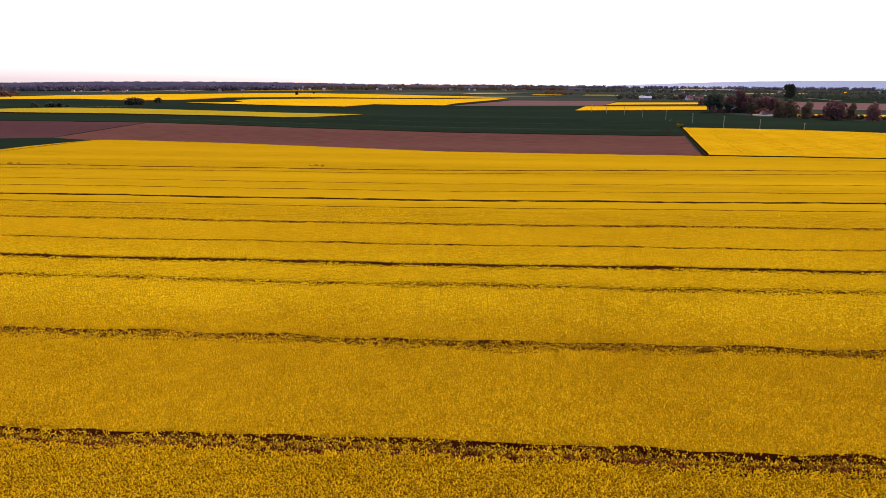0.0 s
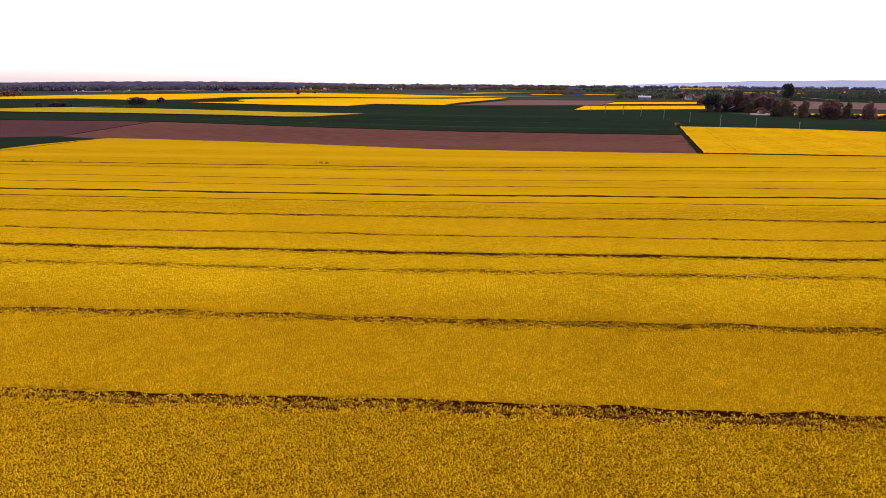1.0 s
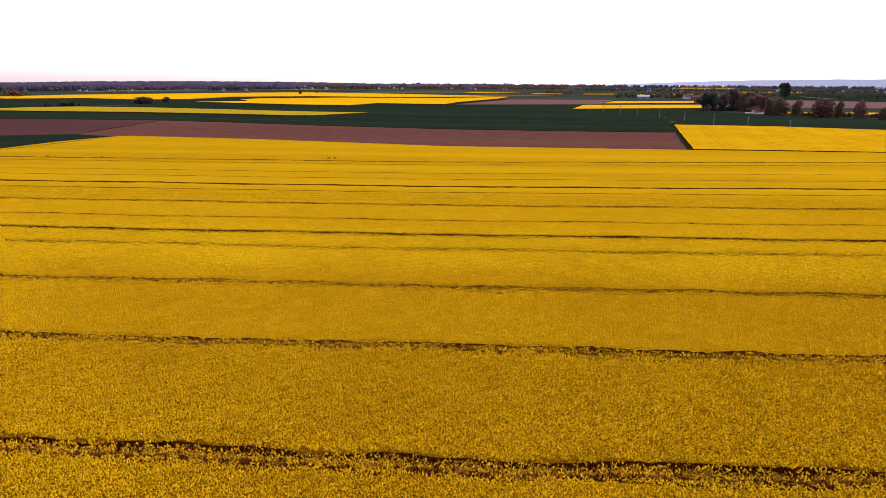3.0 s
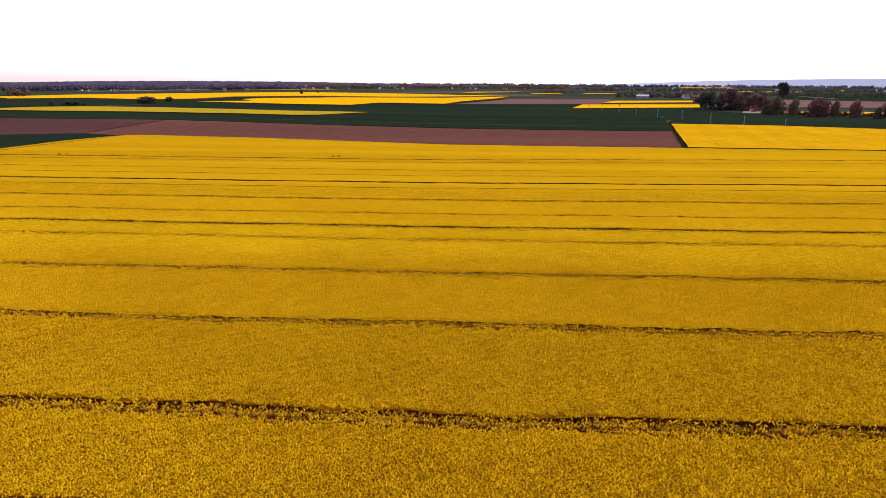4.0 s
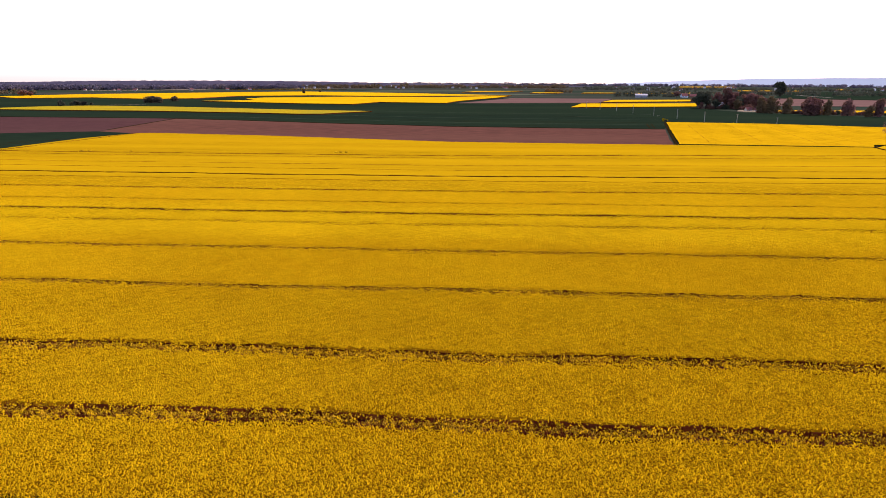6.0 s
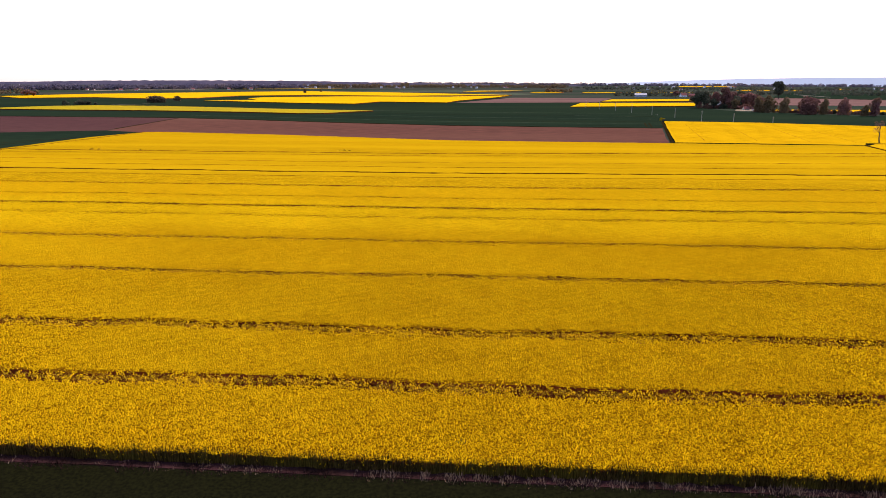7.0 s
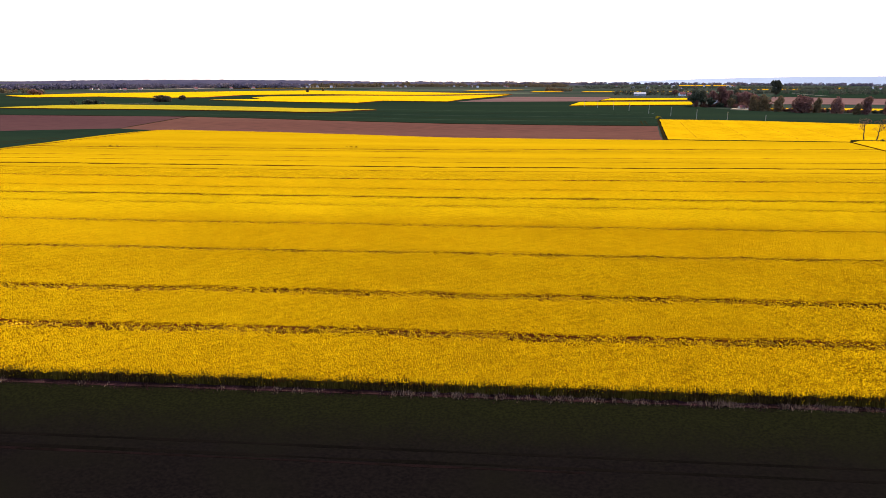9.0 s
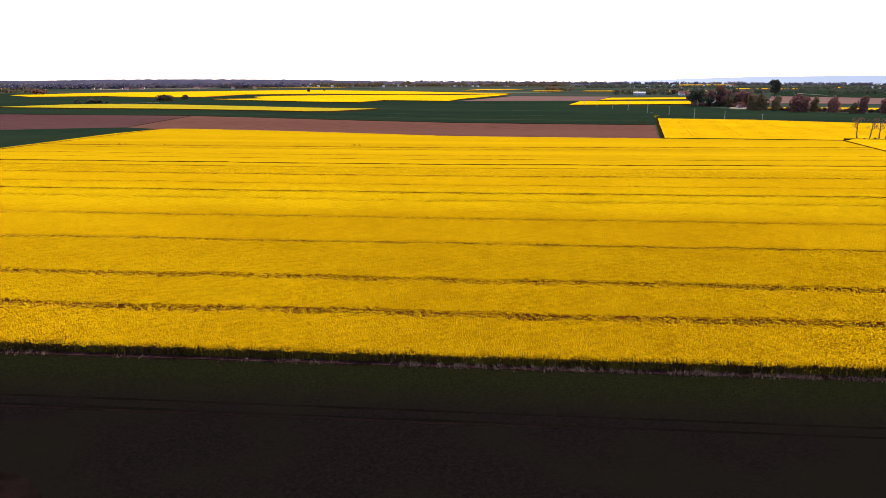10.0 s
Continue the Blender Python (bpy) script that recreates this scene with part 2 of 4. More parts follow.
def tube(bm, a, b, ra, rb, sides=6):
    """A tapered round bar from a to b."""
    a, b = Vector(a), Vector(b)
    q = (b - a).to_track_quat("Z", "Y")
    rings = []
    for p, r in ((a, ra), (b, rb)):
        rings.append([bm.verts.new(p + q @ Vector((r * math.cos(k * math.tau / sides), r * math.sin(k * math.tau / sides), 0))) for k in range(sides)])
    for k in range(sides):
        bm.faces.new((rings[0][k], rings[0][(k + 1) % sides], rings[1][(k + 1) % sides], rings[1][k]))
    bm.faces.new(rings[1])
    bm.faces.new(rings[0][::-1])


def slab(name, corners, height, top, side, label, category, bottom=-0.4, ragged=1.5, step=14.0):
    """A piece of land or standing crop over a plan outline, with slightly uneven edges, from below the ground to height."""
    ring = []
    for (x0, y0), (x1, y1) in zip(corners, corners[1:] + corners[:1]):
        n = max(1, int(math.hypot(x1 - x0, y1 - y0) / step))
        for k in range(n):
            x, y = x0 + (x1 - x0) * k / n, y0 + (y1 - y0) * k / n
            w = 0 if k == 0 else ragged
            ring.append((x + w * noise.noise((x * 0.05, y * 0.05, 1)), y + w * noise.noise((x * 0.05, y * 0.05, 7))))
    bm = bmesh.new()
    up = [bm.verts.new((x, y, height)) for x, y in ring]
    low = [bm.verts.new((x, y, bottom)) for x, y in ring]
    face = bm.faces.new(up)
    for k in range(len(ring)):
        j = (k + 1) % len(ring)
        bm.faces.new((low[k], low[j], up[j], up[k])).material_index = 1
    if face.calc_area() and face.normal.z < 0:
        bmesh.ops.reverse_faces(bm, faces=bm.faces)
    bmesh.ops.recalc_face_normals(bm, faces=bm.faces)
    return tagged(part(name, bm, [top, side]), label, category, kind="structure")


def ribbon(name, line, width, z, material, label, category, kind="structure", thick=0.06, ragged=0.25):
    """A strip along a plan line."""
    pts = []
    for (x0, y0), (x1, y1) in zip(line, line[1:]):
        n = max(1, int(math.hypot(x1 - x0, y1 - y0) / 4))
        pts += [(x0 + (x1 - x0) * k / n, y0 + (y1 - y0) * k / n) for k in range(n)]
    pts.append(line[-1])
    bm = bmesh.new()
    last = None
    for k, (x, y) in enumerate(pts):
        j, i = min(k + 1, len(pts) - 1), max(k - 1, 0)
        d = Vector((pts[j][0] - pts[i][0], pts[j][1] - pts[i][1])).normalized()
        w = width / 2 * (1 + ragged * noise.noise((x * 0.3, y * 0.3, 3)))
        here = [bm.verts.new((x - s * d.y * w, y + s * d.x * w, h)) for s, h in ((1, z - thick), (1, z), (-1, z), (-1, z - thick))]
        if last:
            for a in range(3):
                bm.faces.new((last[a], last[a + 1], here[a + 1], here[a]))
        last = here
    bmesh.ops.recalc_face_normals(bm, faces=bm.faces)
    return tagged(part(name, bm, material), label, category, kind=kind)


# ---- ground and fields ----
bm = bmesh.new()
bmesh.ops.create_grid(bm, x_segments=60, y_segments=60, size=6000, matrix=Matrix.Translation((0, 2000, -0.02)))
tagged(part("ground", bm, PLAIN), "flat open farmland in mixed greens and browns reaching the horizon", "ground", kind="structure")

# tractor lines across the large rapeseed field: distance, kind
TRAMS = [(9.5, "pair"), (23.7, "pair"), (46.0, "pair"), (67.6, "pair"), (89.2, "faint"), (99.2, "wide"), (112.4, "mid"),
         (129.0, "mid"), (146.4, "thin"), (156.0, "wide"), (169.8, "thin"), (182.3, "thin"), (203.3, "thin"), (211.3, "far")]
FAR_EDGE = [(-420, 262), (-195, 270), (-184, 304), (-176, 305.5), (-118, 297), (-73, 286), (-17, 271.5), (32, 269), (88, 267.5), (260, 261)]
NEAR_EDGE = -3.4


def tram_y(y0, x):
    return y0 + 2.2e-6 * y0 * y0 * np.maximum(x + 20, 0) + 0.25 * np.sin(x * 0.11 + y0) + 0.16 * np.sin(x * 0.37 + 2 * y0) + 0.08 * np.sin(x * 1.13 + 3 * y0)


def far_y(x):
    return np.interp(x, [p[0] for p in FAR_EDGE], [p[1] for p in FAR_EDGE])


def left_x(y):
    return -216 + 0.08 * y


def furrow_x(y):
    return -190.5 + 0.115 * (y - 247)


def right_x(y):
    return 131 + 0.155 * y


field = tagged(new("rapeseed_field"), "broad yellow rapeseed field in full bloom with dark tractor lines", "crop field", kind="stuff")

# soil under the whole field
bm = bmesh.new()
plan = [(left_x(NEAR_EDGE), NEAR_EDGE), (right_x(NEAR_EDGE), NEAR_EDGE), (right_x(262), far_y(right_x(262)))] + [(x, y) for x, y in FAR_EDGE[-2:0:-1]]
top = [bm.verts.new((x, y, 0.03)) for x, y in plan]
bm.faces.new(top)
part("soil", bm, TRACK_SOIL, field, "dark soil between the rapeseed plants")


def smooth_noise(x, y, size, seed):
    """Cheap smooth noise from a few sine waves, about -1 to 1."""
    r = np.random.default_rng(seed)
    out = 0 * x
    for _ in range(6):
        a, f, p = r.uniform(0, math.tau), r.uniform(0.6, 1.7) / size * math.tau, r.uniform(0, math.tau)
        out = out + np.sin((x * math.cos(a) + y * math.sin(a)) * f + p)
    return out / 3


def bed(y_low, y_high, z):
    """Leaf canopy between two tractor lines: functions of x, and a height."""
    xs = np.arange(-330, 190, 2.5)
    width = float(y_high(0.0) - y_low(0.0))
    cross = np.linspace(0, 1, max(2, int(width / 1.6) + 1))
    grid = []
    for x in xs:
        lo, hi = float(y_low(x)), float(y_high(x))
        for c in cross:
            y = lo + (hi - lo) * c
            h = z + 0.10 * noise.noise((x * 0.5, y * 0.5, 0)) + 0.08 * noise.noise((x * 0.06, y * 0.06, 4))
            xx = min(max(x, left_x(y)), right_x(y))
            grid.append((xx, y, h))
    n = len(cross)
    m = len(xs)
    verts = np.array(grid)
    idx = np.arange(m * n).reshape(m, n)
    a, b, c, d = idx[:-1, :-1].ravel(), idx[1:, :-1].ravel(), idx[1:, 1:].ravel(), idx[:-1, 1:].ravel()
    tris = [np.c_[a, b, c], np.c_[a, c, d]]
    sides = []
    for edge, flip in ((idx[:, 0], False), (idx[:, -1], True)):
        low = verts[edge].copy()
        low[:, 2] = 0.0
        start = len(verts)
        verts = np.r_[verts, low]
        e0, e1, l0, l1 = edge[:-1], edge[1:], np.arange(start, start + m - 1), np.arange(start + 1, start + m)
        quads = [np.c_[l0, l1, e1], np.c_[l0, e1, e0]]
        sides += [q[:, ::-1] for q in quads] if flip else quads
    return verts, np.concatenate(tris), np.concatenate(sides)


def half_gap(kind):
    return {"pair": (0.84, 0.44), "faint": (0.90, 0.30), "thin": (0.0, 0.32), "mid": (0.0, 0.62), "wide": (0.0, 1.0), "far": (0.0, 0.8)}[kind]


edges = [lambda x: NEAR_EDGE + 0.35 + 0 * x]
for y0, kind in TRAMS:
    off, half = half_gap(kind)
    sides = [-off - half - 0.05, -off + half, off - half, off + half + 0.2] if off else [-half, half]
    edges += [(lambda x, y0=y0, s=s: tram_y(y0, x) + s * (1 + 0.25 * smooth_noise(x, 0 * x, 9, int(y0)))) for s in sides]
edges.append(lambda x: far_y(x) - 1.0)
verts_all, tris_all, count = [], [], 0
low_all, low_tris, low_count = [], [], 0
full_all, full_tris, full_count = [], [], 0
mid_all, mid_tris, mid_count = [], [], 0
part_all, part_tris, part_count = [], [], 0
side_all, side_tris, side_count = [], [], 0
k = 0
while k + 1 < len(edges):
    width = float(edges[k + 1](0.0) - edges[k](0.0))
    far_bed = float(edges[k](0.0)) > 130
    if width < 2.2:
        k += 2
        continue
    v, f, g = bed(edges[k], edges[k + 1], 0.98 if far_bed else 0.62 if float(edges[k](0.0)) < 99 else 0.80)
    side_all.append(v), side_tris.append(g + side_count)
    side_count += len(v)
    if far_bed:
        full_all.append(v), full_tris.append(f + full_count)
        full_count += len(v)
    elif 40 < float(edges[k](0.0)) < 99:
        part_all.append(v), part_tris.append(f + part_count)
        part_count += len(v)
    elif float(edges[k](0.0)) > 40:
        mid_all.append(v), mid_tris.append(f + mid_count)
        mid_count += len(v)
    else:
        verts_all.append(v), tris_all.append(f + count)
        count += len(v)
    k += 2
for y0, kind in TRAMS:
    if kind in ("thin", "mid", "far"):
        wide = half_gap(kind)[1] + 0.1
        v, f, g = bed(lambda x: tram_y(y0, x) - wide, lambda x: tram_y(y0, x) + wide, {"thin": 0.80, "mid": 0.56, "far": 0.52}[kind])
        low_all.append(v), low_tris.append(f + low_count)
        low_count += len(v)
quick("canopy_sides", np.concatenate(side_all), np.concatenate(side_tris), STEM, field, "dark reddish stems at the sides of the crop")
quick("leaf_canopy", np.concatenate(verts_all), np.concatenate(tris_all), CANOPY, field, "olive leaf and stem layer under the flowers", "", "")
quick("mixed_canopy", np.concatenate(part_all), np.concatenate(part_tris), CANOPY_PART, field, "canopy of leaves and some flowers")
quick("mixed_canopy", np.concatenate(mid_all), np.concatenate(mid_tris), CANOPY_MID, field, "canopy of leaves and flowers")
quick("flower_canopy", np.concatenate(full_all), np.concatenate(full_tris), CANOPY_FULL, field, "dense yellow canopy of flowering rapeseed")
quick("bruised_strip", np.concatenate(low_all), np.concatenate(low_tris), CANOPY, field, "low trodden plants in the narrow tractor lines")


# ---- flower heads ----
rng = np.random.default_rng(5)


def spikes(x, y, z, tall, wide, lean, rng):
    """Three-sided flower spikes, open below: arrays of their feet, heights and widths."""
    n = len(x)
    turn = rng.uniform(0, math.tau, n)
    lx, ly = rng.normal(0, lean, n) * tall, rng.normal(0, lean, n) * tall
    verts = np.empty((n, 4, 3))
    verts[:, 0] = np.c_[x + lx, y + ly, z + tall]
    for k in range(3):
        a = turn + k * math.tau / 3
        verts[:, k + 1] = np.c_[x + wide * np.cos(a), y + wide * np.sin(a), z]
    base = np.arange(n)[:, None] * 4
    tris = np.concatenate([base + (0, 1, 2), base + (0, 2, 3), base + (0, 3, 1)])
    return verts.reshape(-1, 3), tris


def in_gap(x, y, rng):
    """For each place: 0 in the open crop, 1 in a bare track, 2 on a bruised strip between tracks."""
    state = np.zeros(len(x), int)
    wob = 0.30 * smooth_noise(x, y, 1.1, 11) + 0.14 * smooth_noise(x, y, 5.0, 12) - 0.06
    for y0, kind in TRAMS:
        d = np.abs(y - tram_y(y0, x))
        off, half = half_gap(kind)
        keep = rng.uniform(0, 1, len(x)) < {"pair": 0.04, "faint": 0.18, "thin": 0.30, "mid": 0.22, "wide": 0.03, "far": 0.05}[kind]
        keep |= rng.uniform(0, 1, len(x)) < {"pair": 0.22, "faint": 0.4, "thin": 0.3, "mid": 0.35, "wide": 0.0, "far": 0.3}[kind] * np.clip(smooth_noise(x, 2 * y, 2.6, 51) + 0.1, 0, 1)
        inside = (np.abs(d - off) < half + wob) & ~keep
        state[inside] = 1
        if kind in ("pair", "faint"):
            state[inside & (rng.uniform(0, 1, len(x)) < 0.14) & (smooth_noise(x, y, 4.0, 13) > -0.35)] = 2
        if kind == "pair":
            state[(d < off - half) & (state == 0) & (rng.uniform(0, 1, len(x)) < 0.8)] = 2
    return state


def scatter(y_lo, y_hi, per_m2, inside):
    half = lambda y: 0.68 * (y + 70) + 8
    step = per_m2 ** -0.5
    y, x = np.meshgrid(np.arange(y_lo - 5, y_hi + 5, step), np.arange(-half(y_hi) - 0.06 * (y_hi + 70), half(y_hi), step), indexing="ij")
    x = x + 0.5 * step * (np.arange(len(x)) % 2)[:, None]
    x, y = (x + rng.normal(0, 0.30, x.shape) * step).ravel(), (y + rng.normal(0, 0.30, y.shape) * step).ravel()
    ok = (y > y_lo + rng.uniform(-5, 5, len(y))) & (y < y_hi + rng.uniform(-5, 5, len(y)))
    ok &= (np.abs(x + 0.06 * (y + 70)) < half(y)) & inside(x, y) & (x > left_x(y) + 0.3) & (x < right_x(y) - 0.3) & (np.abs(x - furrow_x(y)) > 0.55) & (y > NEAR_EDGE + 0.15 * smooth_noise(x, y, 2, 3)) & (y < far_y(x) - 0.8)
    return x[ok], y[ok]


def close_by(x, y):
    return np.abs(x + 3) < 0.70 * np.maximum(y, 42) + 12


LAYERS = [  # from, to, heads per square metre, which part, width, height
    (NEAR_EDGE - 6, 74, 37, close_by, 0.082, 0.16),
    (NEAR_EDGE - 6, 74, 22, lambda x, y: ~close_by(x, y), 0.102, 0.165),
    (74, 104, 16, lambda x, y: x > -1e9, 0.12, 0.15),
    (104, 142, 10, lambda x, y: x > -1e9, 0.145, 0.13),
    (142, 310, 1.6, lambda x, y: x > -1e9, 0.20, 0.06),
]
soft_v, soft_f, soft_n = [], [], 0
for lo, hi, dens, inside, wide, tall in LAYERS:
    x, y = scatter(lo, hi, dens, inside)
    state = in_gap(x, y, rng)
    open_crop = state == 0
    x1, y1 = x[open_crop], y[open_crop]
    n = len(x1)
    z = 0.92 + 0.07 * smooth_noise(x1, y1, 9, 21) + 0.06 * smooth_noise(x1, y1, 2.2, 22) + rng.normal(0, 0.05, n)
    v, f = spikes(x1, y1, z, tall * rng.uniform(0.75, 1.25, n), wide * rng.uniform(0.7, 1.35, n), 0.55, rng)
    quick("flower_heads", v, f, FLOWER_BRIGHTENED if 70 < lo < 100 else CANOPY_SIDE if lo > 140 else FLOWER, field, "yellow rapeseed flower heads", "stuff", smooth=True)
    b = state == 2
    x2, y2 = np.repeat(x[b], 3), np.repeat(y[b], 3)
    n = len(x2)
    x2, y2 = x2 + rng.normal(0, 0.13, n), y2 + rng.normal(0, 0.11, n)
    v, f = spikes(x2, y2, rng.uniform(0.35, 0.88, n), tall * rng.uniform(0.6, 1.3, n), wide * rng.uniform(0.5, 1.0, n), 0.6, rng)
    soft_v.append(v), soft_f.append(f + soft_n)
    soft_n += len(v)
quick("bruised_heads", np.concatenate(soft_v), np.concatenate(soft_f), BRUISED, field, "flattened greenish plants between the wheel tracks", "stuff")

# stems at the near edge of the crop
n = 18000
x = rng.uniform(-75, 75, n)
y = NEAR_EDGE + np.abs(rng.normal(0, 0.35, n)) - 0.15 + 0.15 * smooth_noise(x, 0 * x, 2, 3)
v, f = spikes(x, y, np.zeros(n), rng.uniform(0.7, 1.25, n) + 0.55 * rng.uniform(0, 1, n) ** 4 + 0.12 * smooth_noise(x, 0 * x, 3, 9), rng.uniform(0.02, 0.06, n), 0.09, rng)
quick("edge_stems", v, f, EDGE, field, "dark green stems along the cut edge of the crop", "stuff")

n = 2200
x = rng.uniform(-75, 75, n)
y = NEAR_EDGE + rng.normal(-0.05, 0.16, n) + 0.15 * smooth_noise(x, 0 * x, 2, 3)
ok = smooth_noise(x, 0 * x, 1.1, 15) + 0.7 * smooth_noise(x, 0 * x, 4.5, 16) > -0.1
x, y = x[ok], y[ok]
v, f = spikes(x, y, 1.05 - 0.75 * rng.uniform(0, 1, len(x)) ** 2.2, rng.uniform(0.10, 0.26, len(x)), rng.uniform(0.02, 0.05, len(x)), 0.4, rng)
quick("edge_flowers", v, f, FLOWER, field, "yellow flower heads hanging low at the crop edge", "stuff")

# dark stems on the far side of the tractor lines, also standing in for shade
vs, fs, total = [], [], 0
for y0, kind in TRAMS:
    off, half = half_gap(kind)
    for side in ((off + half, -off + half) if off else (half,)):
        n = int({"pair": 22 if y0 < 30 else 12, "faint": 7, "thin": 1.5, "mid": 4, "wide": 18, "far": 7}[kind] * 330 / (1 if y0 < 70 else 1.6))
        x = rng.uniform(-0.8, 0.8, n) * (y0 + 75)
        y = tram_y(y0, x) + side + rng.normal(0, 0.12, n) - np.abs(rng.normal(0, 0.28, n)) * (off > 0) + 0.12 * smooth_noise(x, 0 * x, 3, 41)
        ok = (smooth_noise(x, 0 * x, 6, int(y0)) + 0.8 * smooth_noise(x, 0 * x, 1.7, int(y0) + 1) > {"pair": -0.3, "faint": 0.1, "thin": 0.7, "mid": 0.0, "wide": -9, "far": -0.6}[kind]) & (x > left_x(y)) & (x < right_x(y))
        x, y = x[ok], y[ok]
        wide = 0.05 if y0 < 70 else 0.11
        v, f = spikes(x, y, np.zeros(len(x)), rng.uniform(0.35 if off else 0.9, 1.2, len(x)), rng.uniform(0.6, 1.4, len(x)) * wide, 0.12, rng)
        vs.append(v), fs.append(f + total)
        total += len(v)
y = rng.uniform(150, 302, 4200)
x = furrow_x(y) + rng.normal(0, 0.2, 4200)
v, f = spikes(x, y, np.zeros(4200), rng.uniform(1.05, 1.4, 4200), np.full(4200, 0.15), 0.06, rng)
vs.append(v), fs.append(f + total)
quick("track_side_stems", np.concatenate(vs), np.concatenate(fs), STEM, field, "dark stems along the tractor lines, standing in for shade", "stuff")

# verge and the wheat before the rapeseed
ribbon("grass_verge", [(-260, NEAR_EDGE - 0.5), (140, NEAR_EDGE - 0.5)], 0.9, 0.08, VERGE, "narrow strip of rough dark grass beside the rapeseed", "verge")
n = 30000
x = rng.uniform(-75, 75, n)
y = NEAR_EDGE - 0.62 + rng.normal(0, 0.42, n) + 0.2 * smooth_noise(x, 0 * x, 4, 35)
v, f = spikes(x, y, np.zeros(n), 0.05 + 0.28 * rng.uniform(0, 1, n) ** 2 * (1 + 0.5 * smooth_noise(x, 0 * x, 3, 36)), rng.uniform(0.02, 0.05, n), 0.35, rng)
quick("verge_grass", v, f, VERGE, None, "dark rough grass between the wheat and the rapeseed", "stuff", "grass")
n = 20000
x = rng.uniform(-75, 75, n)
y = NEAR_EDGE - 0.65 + rng.normal(0, 0.32, n)
patch = smooth_noise(x, 0 * x, 6, 31) + 0.9 * smooth_noise(x, 0 * x, 1.3, 32) + 0.022 * x + 1.4 * np.exp(-((x - 24) / 1.8) ** 2) + rng.normal(0, 0.35, n) > 0.15
x, y, n = x[patch], y[patch], int(patch.sum())
tuft = 0.6 + 0.4 * smooth_noise(x, 0 * x, 2.2, 33) + 0.5 * np.exp(-((x - 24) / 1.6) ** 2) + 0.3 * np.exp(-((x - 31) / 2) ** 2)
v, f = spikes(x, y, np.zeros(n), 0.08 + 0.55 * np.clip(tuft, 0, 1.2) * rng.uniform(0, 1, n) ** 1.6, rng.uniform(0.016, 0.04, n), 0.25, rng)
quick("dry_grass", v, f, DRY_GRASS, None, "pale dry grass stalks in clumps on the verge", "stuff", "grass")
wheat = tagged(new("wheat_field"), "green young wheat field darkened by painted shade, with two tractor ruts", "crop field", kind="stuff")
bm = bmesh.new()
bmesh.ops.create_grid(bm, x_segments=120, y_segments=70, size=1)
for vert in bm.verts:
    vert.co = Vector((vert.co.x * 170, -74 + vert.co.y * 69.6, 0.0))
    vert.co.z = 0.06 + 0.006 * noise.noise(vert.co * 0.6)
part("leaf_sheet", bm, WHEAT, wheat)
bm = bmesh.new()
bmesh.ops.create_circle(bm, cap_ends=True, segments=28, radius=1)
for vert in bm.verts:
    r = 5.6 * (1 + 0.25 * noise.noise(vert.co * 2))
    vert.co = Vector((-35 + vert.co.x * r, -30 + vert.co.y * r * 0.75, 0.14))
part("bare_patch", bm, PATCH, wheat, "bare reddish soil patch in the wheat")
ribbon("tractor_rut", [(-160, -13.3), (-45, -13.6), (30, -14.0), (160, -14.6)], 0.34, 0.069, RUT, "dark tractor rut through the wheat", "rut", thick=0.03, ragged=0.9)
ribbon("tractor_rut", [(-160, -15.0), (-45, -15.3), (30, -15.7), (160, -16.3)], 0.34, 0.069, RUT, "dark tractor rut through the wheat", "rut", thick=0.03, ragged=1.1)
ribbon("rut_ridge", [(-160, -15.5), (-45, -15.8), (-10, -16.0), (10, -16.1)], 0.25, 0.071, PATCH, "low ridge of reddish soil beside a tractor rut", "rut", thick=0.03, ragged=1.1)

# ---- the fields beyond ----
RAPE = "rapeseed in full yellow bloom, its edge showing dark stems"
slab("ploughed_field", [(-217, 321), (-190, 310), (-176, 310), (-118, 301), (-73, 290), (-17, 275), (32, 273), (87.5, 272), (111, 378), (45, 380), (-24, 386), (-104, 407), (-170, 429), (-232, 446)], 0.10, SOIL_RED, SOIL_DARK, "bare reddish brown ploughed field", "ploughed field")
slab("ploughed_field", [(-620, 160), (-420, 237), (-277, 295), (-251, 307), (-218.4, 321), (-233.4, 446.5), (-341, 450), (-620, 460)], 0.12, SOIL_DARK, SOIL_DARK, "darker brown ploughed field", "ploughed field")
ribbon("field_edge", [(-600, 461), (-341, 451), (-236, 448), (-170, 430), (-104, 408), (-24, 387), (45, 381), (108, 378)], 1.6, 0.36, DITCH, "dark grassy edge between bare soil and wheat", "field edge")
ribbon("drain", [(-219.6, 335), (-232, 442)], 1.9, 0.16, DITCH, "thin dark drainage furrow across the bare soil", "furrow")
slab("wheat_field_beyond", [(-1100, 520), (-620, 462), (-341, 452), (-236, 449), (-170, 431), (-104, 409), (-24, 388), (45, 382), (111, 379), (129, 444), (195, 434), (242, 411), (420, 360), (470, 525), (318, 552), (262, 592), (244, 607), (229, 703), (250, 745), (150, 862), (-40, 815), (40, 1060), (-152, 1134), (-720, 1090), (-1100, 1060)], 0.30, WHEAT_FAR, WHEAT_SIDE, "dark green young wheat field", "crop field")
slab("wheat_corner", [(-420, 150), (-204.6, 150), (-197.4, 240), (-195.2, 272), (-187, 305), (-195, 311), (-217, 319.5), (-251, 305), (-277, 293), (-420, 235)], 0.32, WHEAT_FAR, WHEAT_SIDE, "dark green wheat in a field corner", "crop field")
ribbon("wheel_track", [(-223.5, 205), (-214.1, 237), (-209.5, 256), (-206, 272)], 0.9, 0.36, DITCH, "dark wheel track in the wheat of a field corner", "wheel track", ragged=0.8)
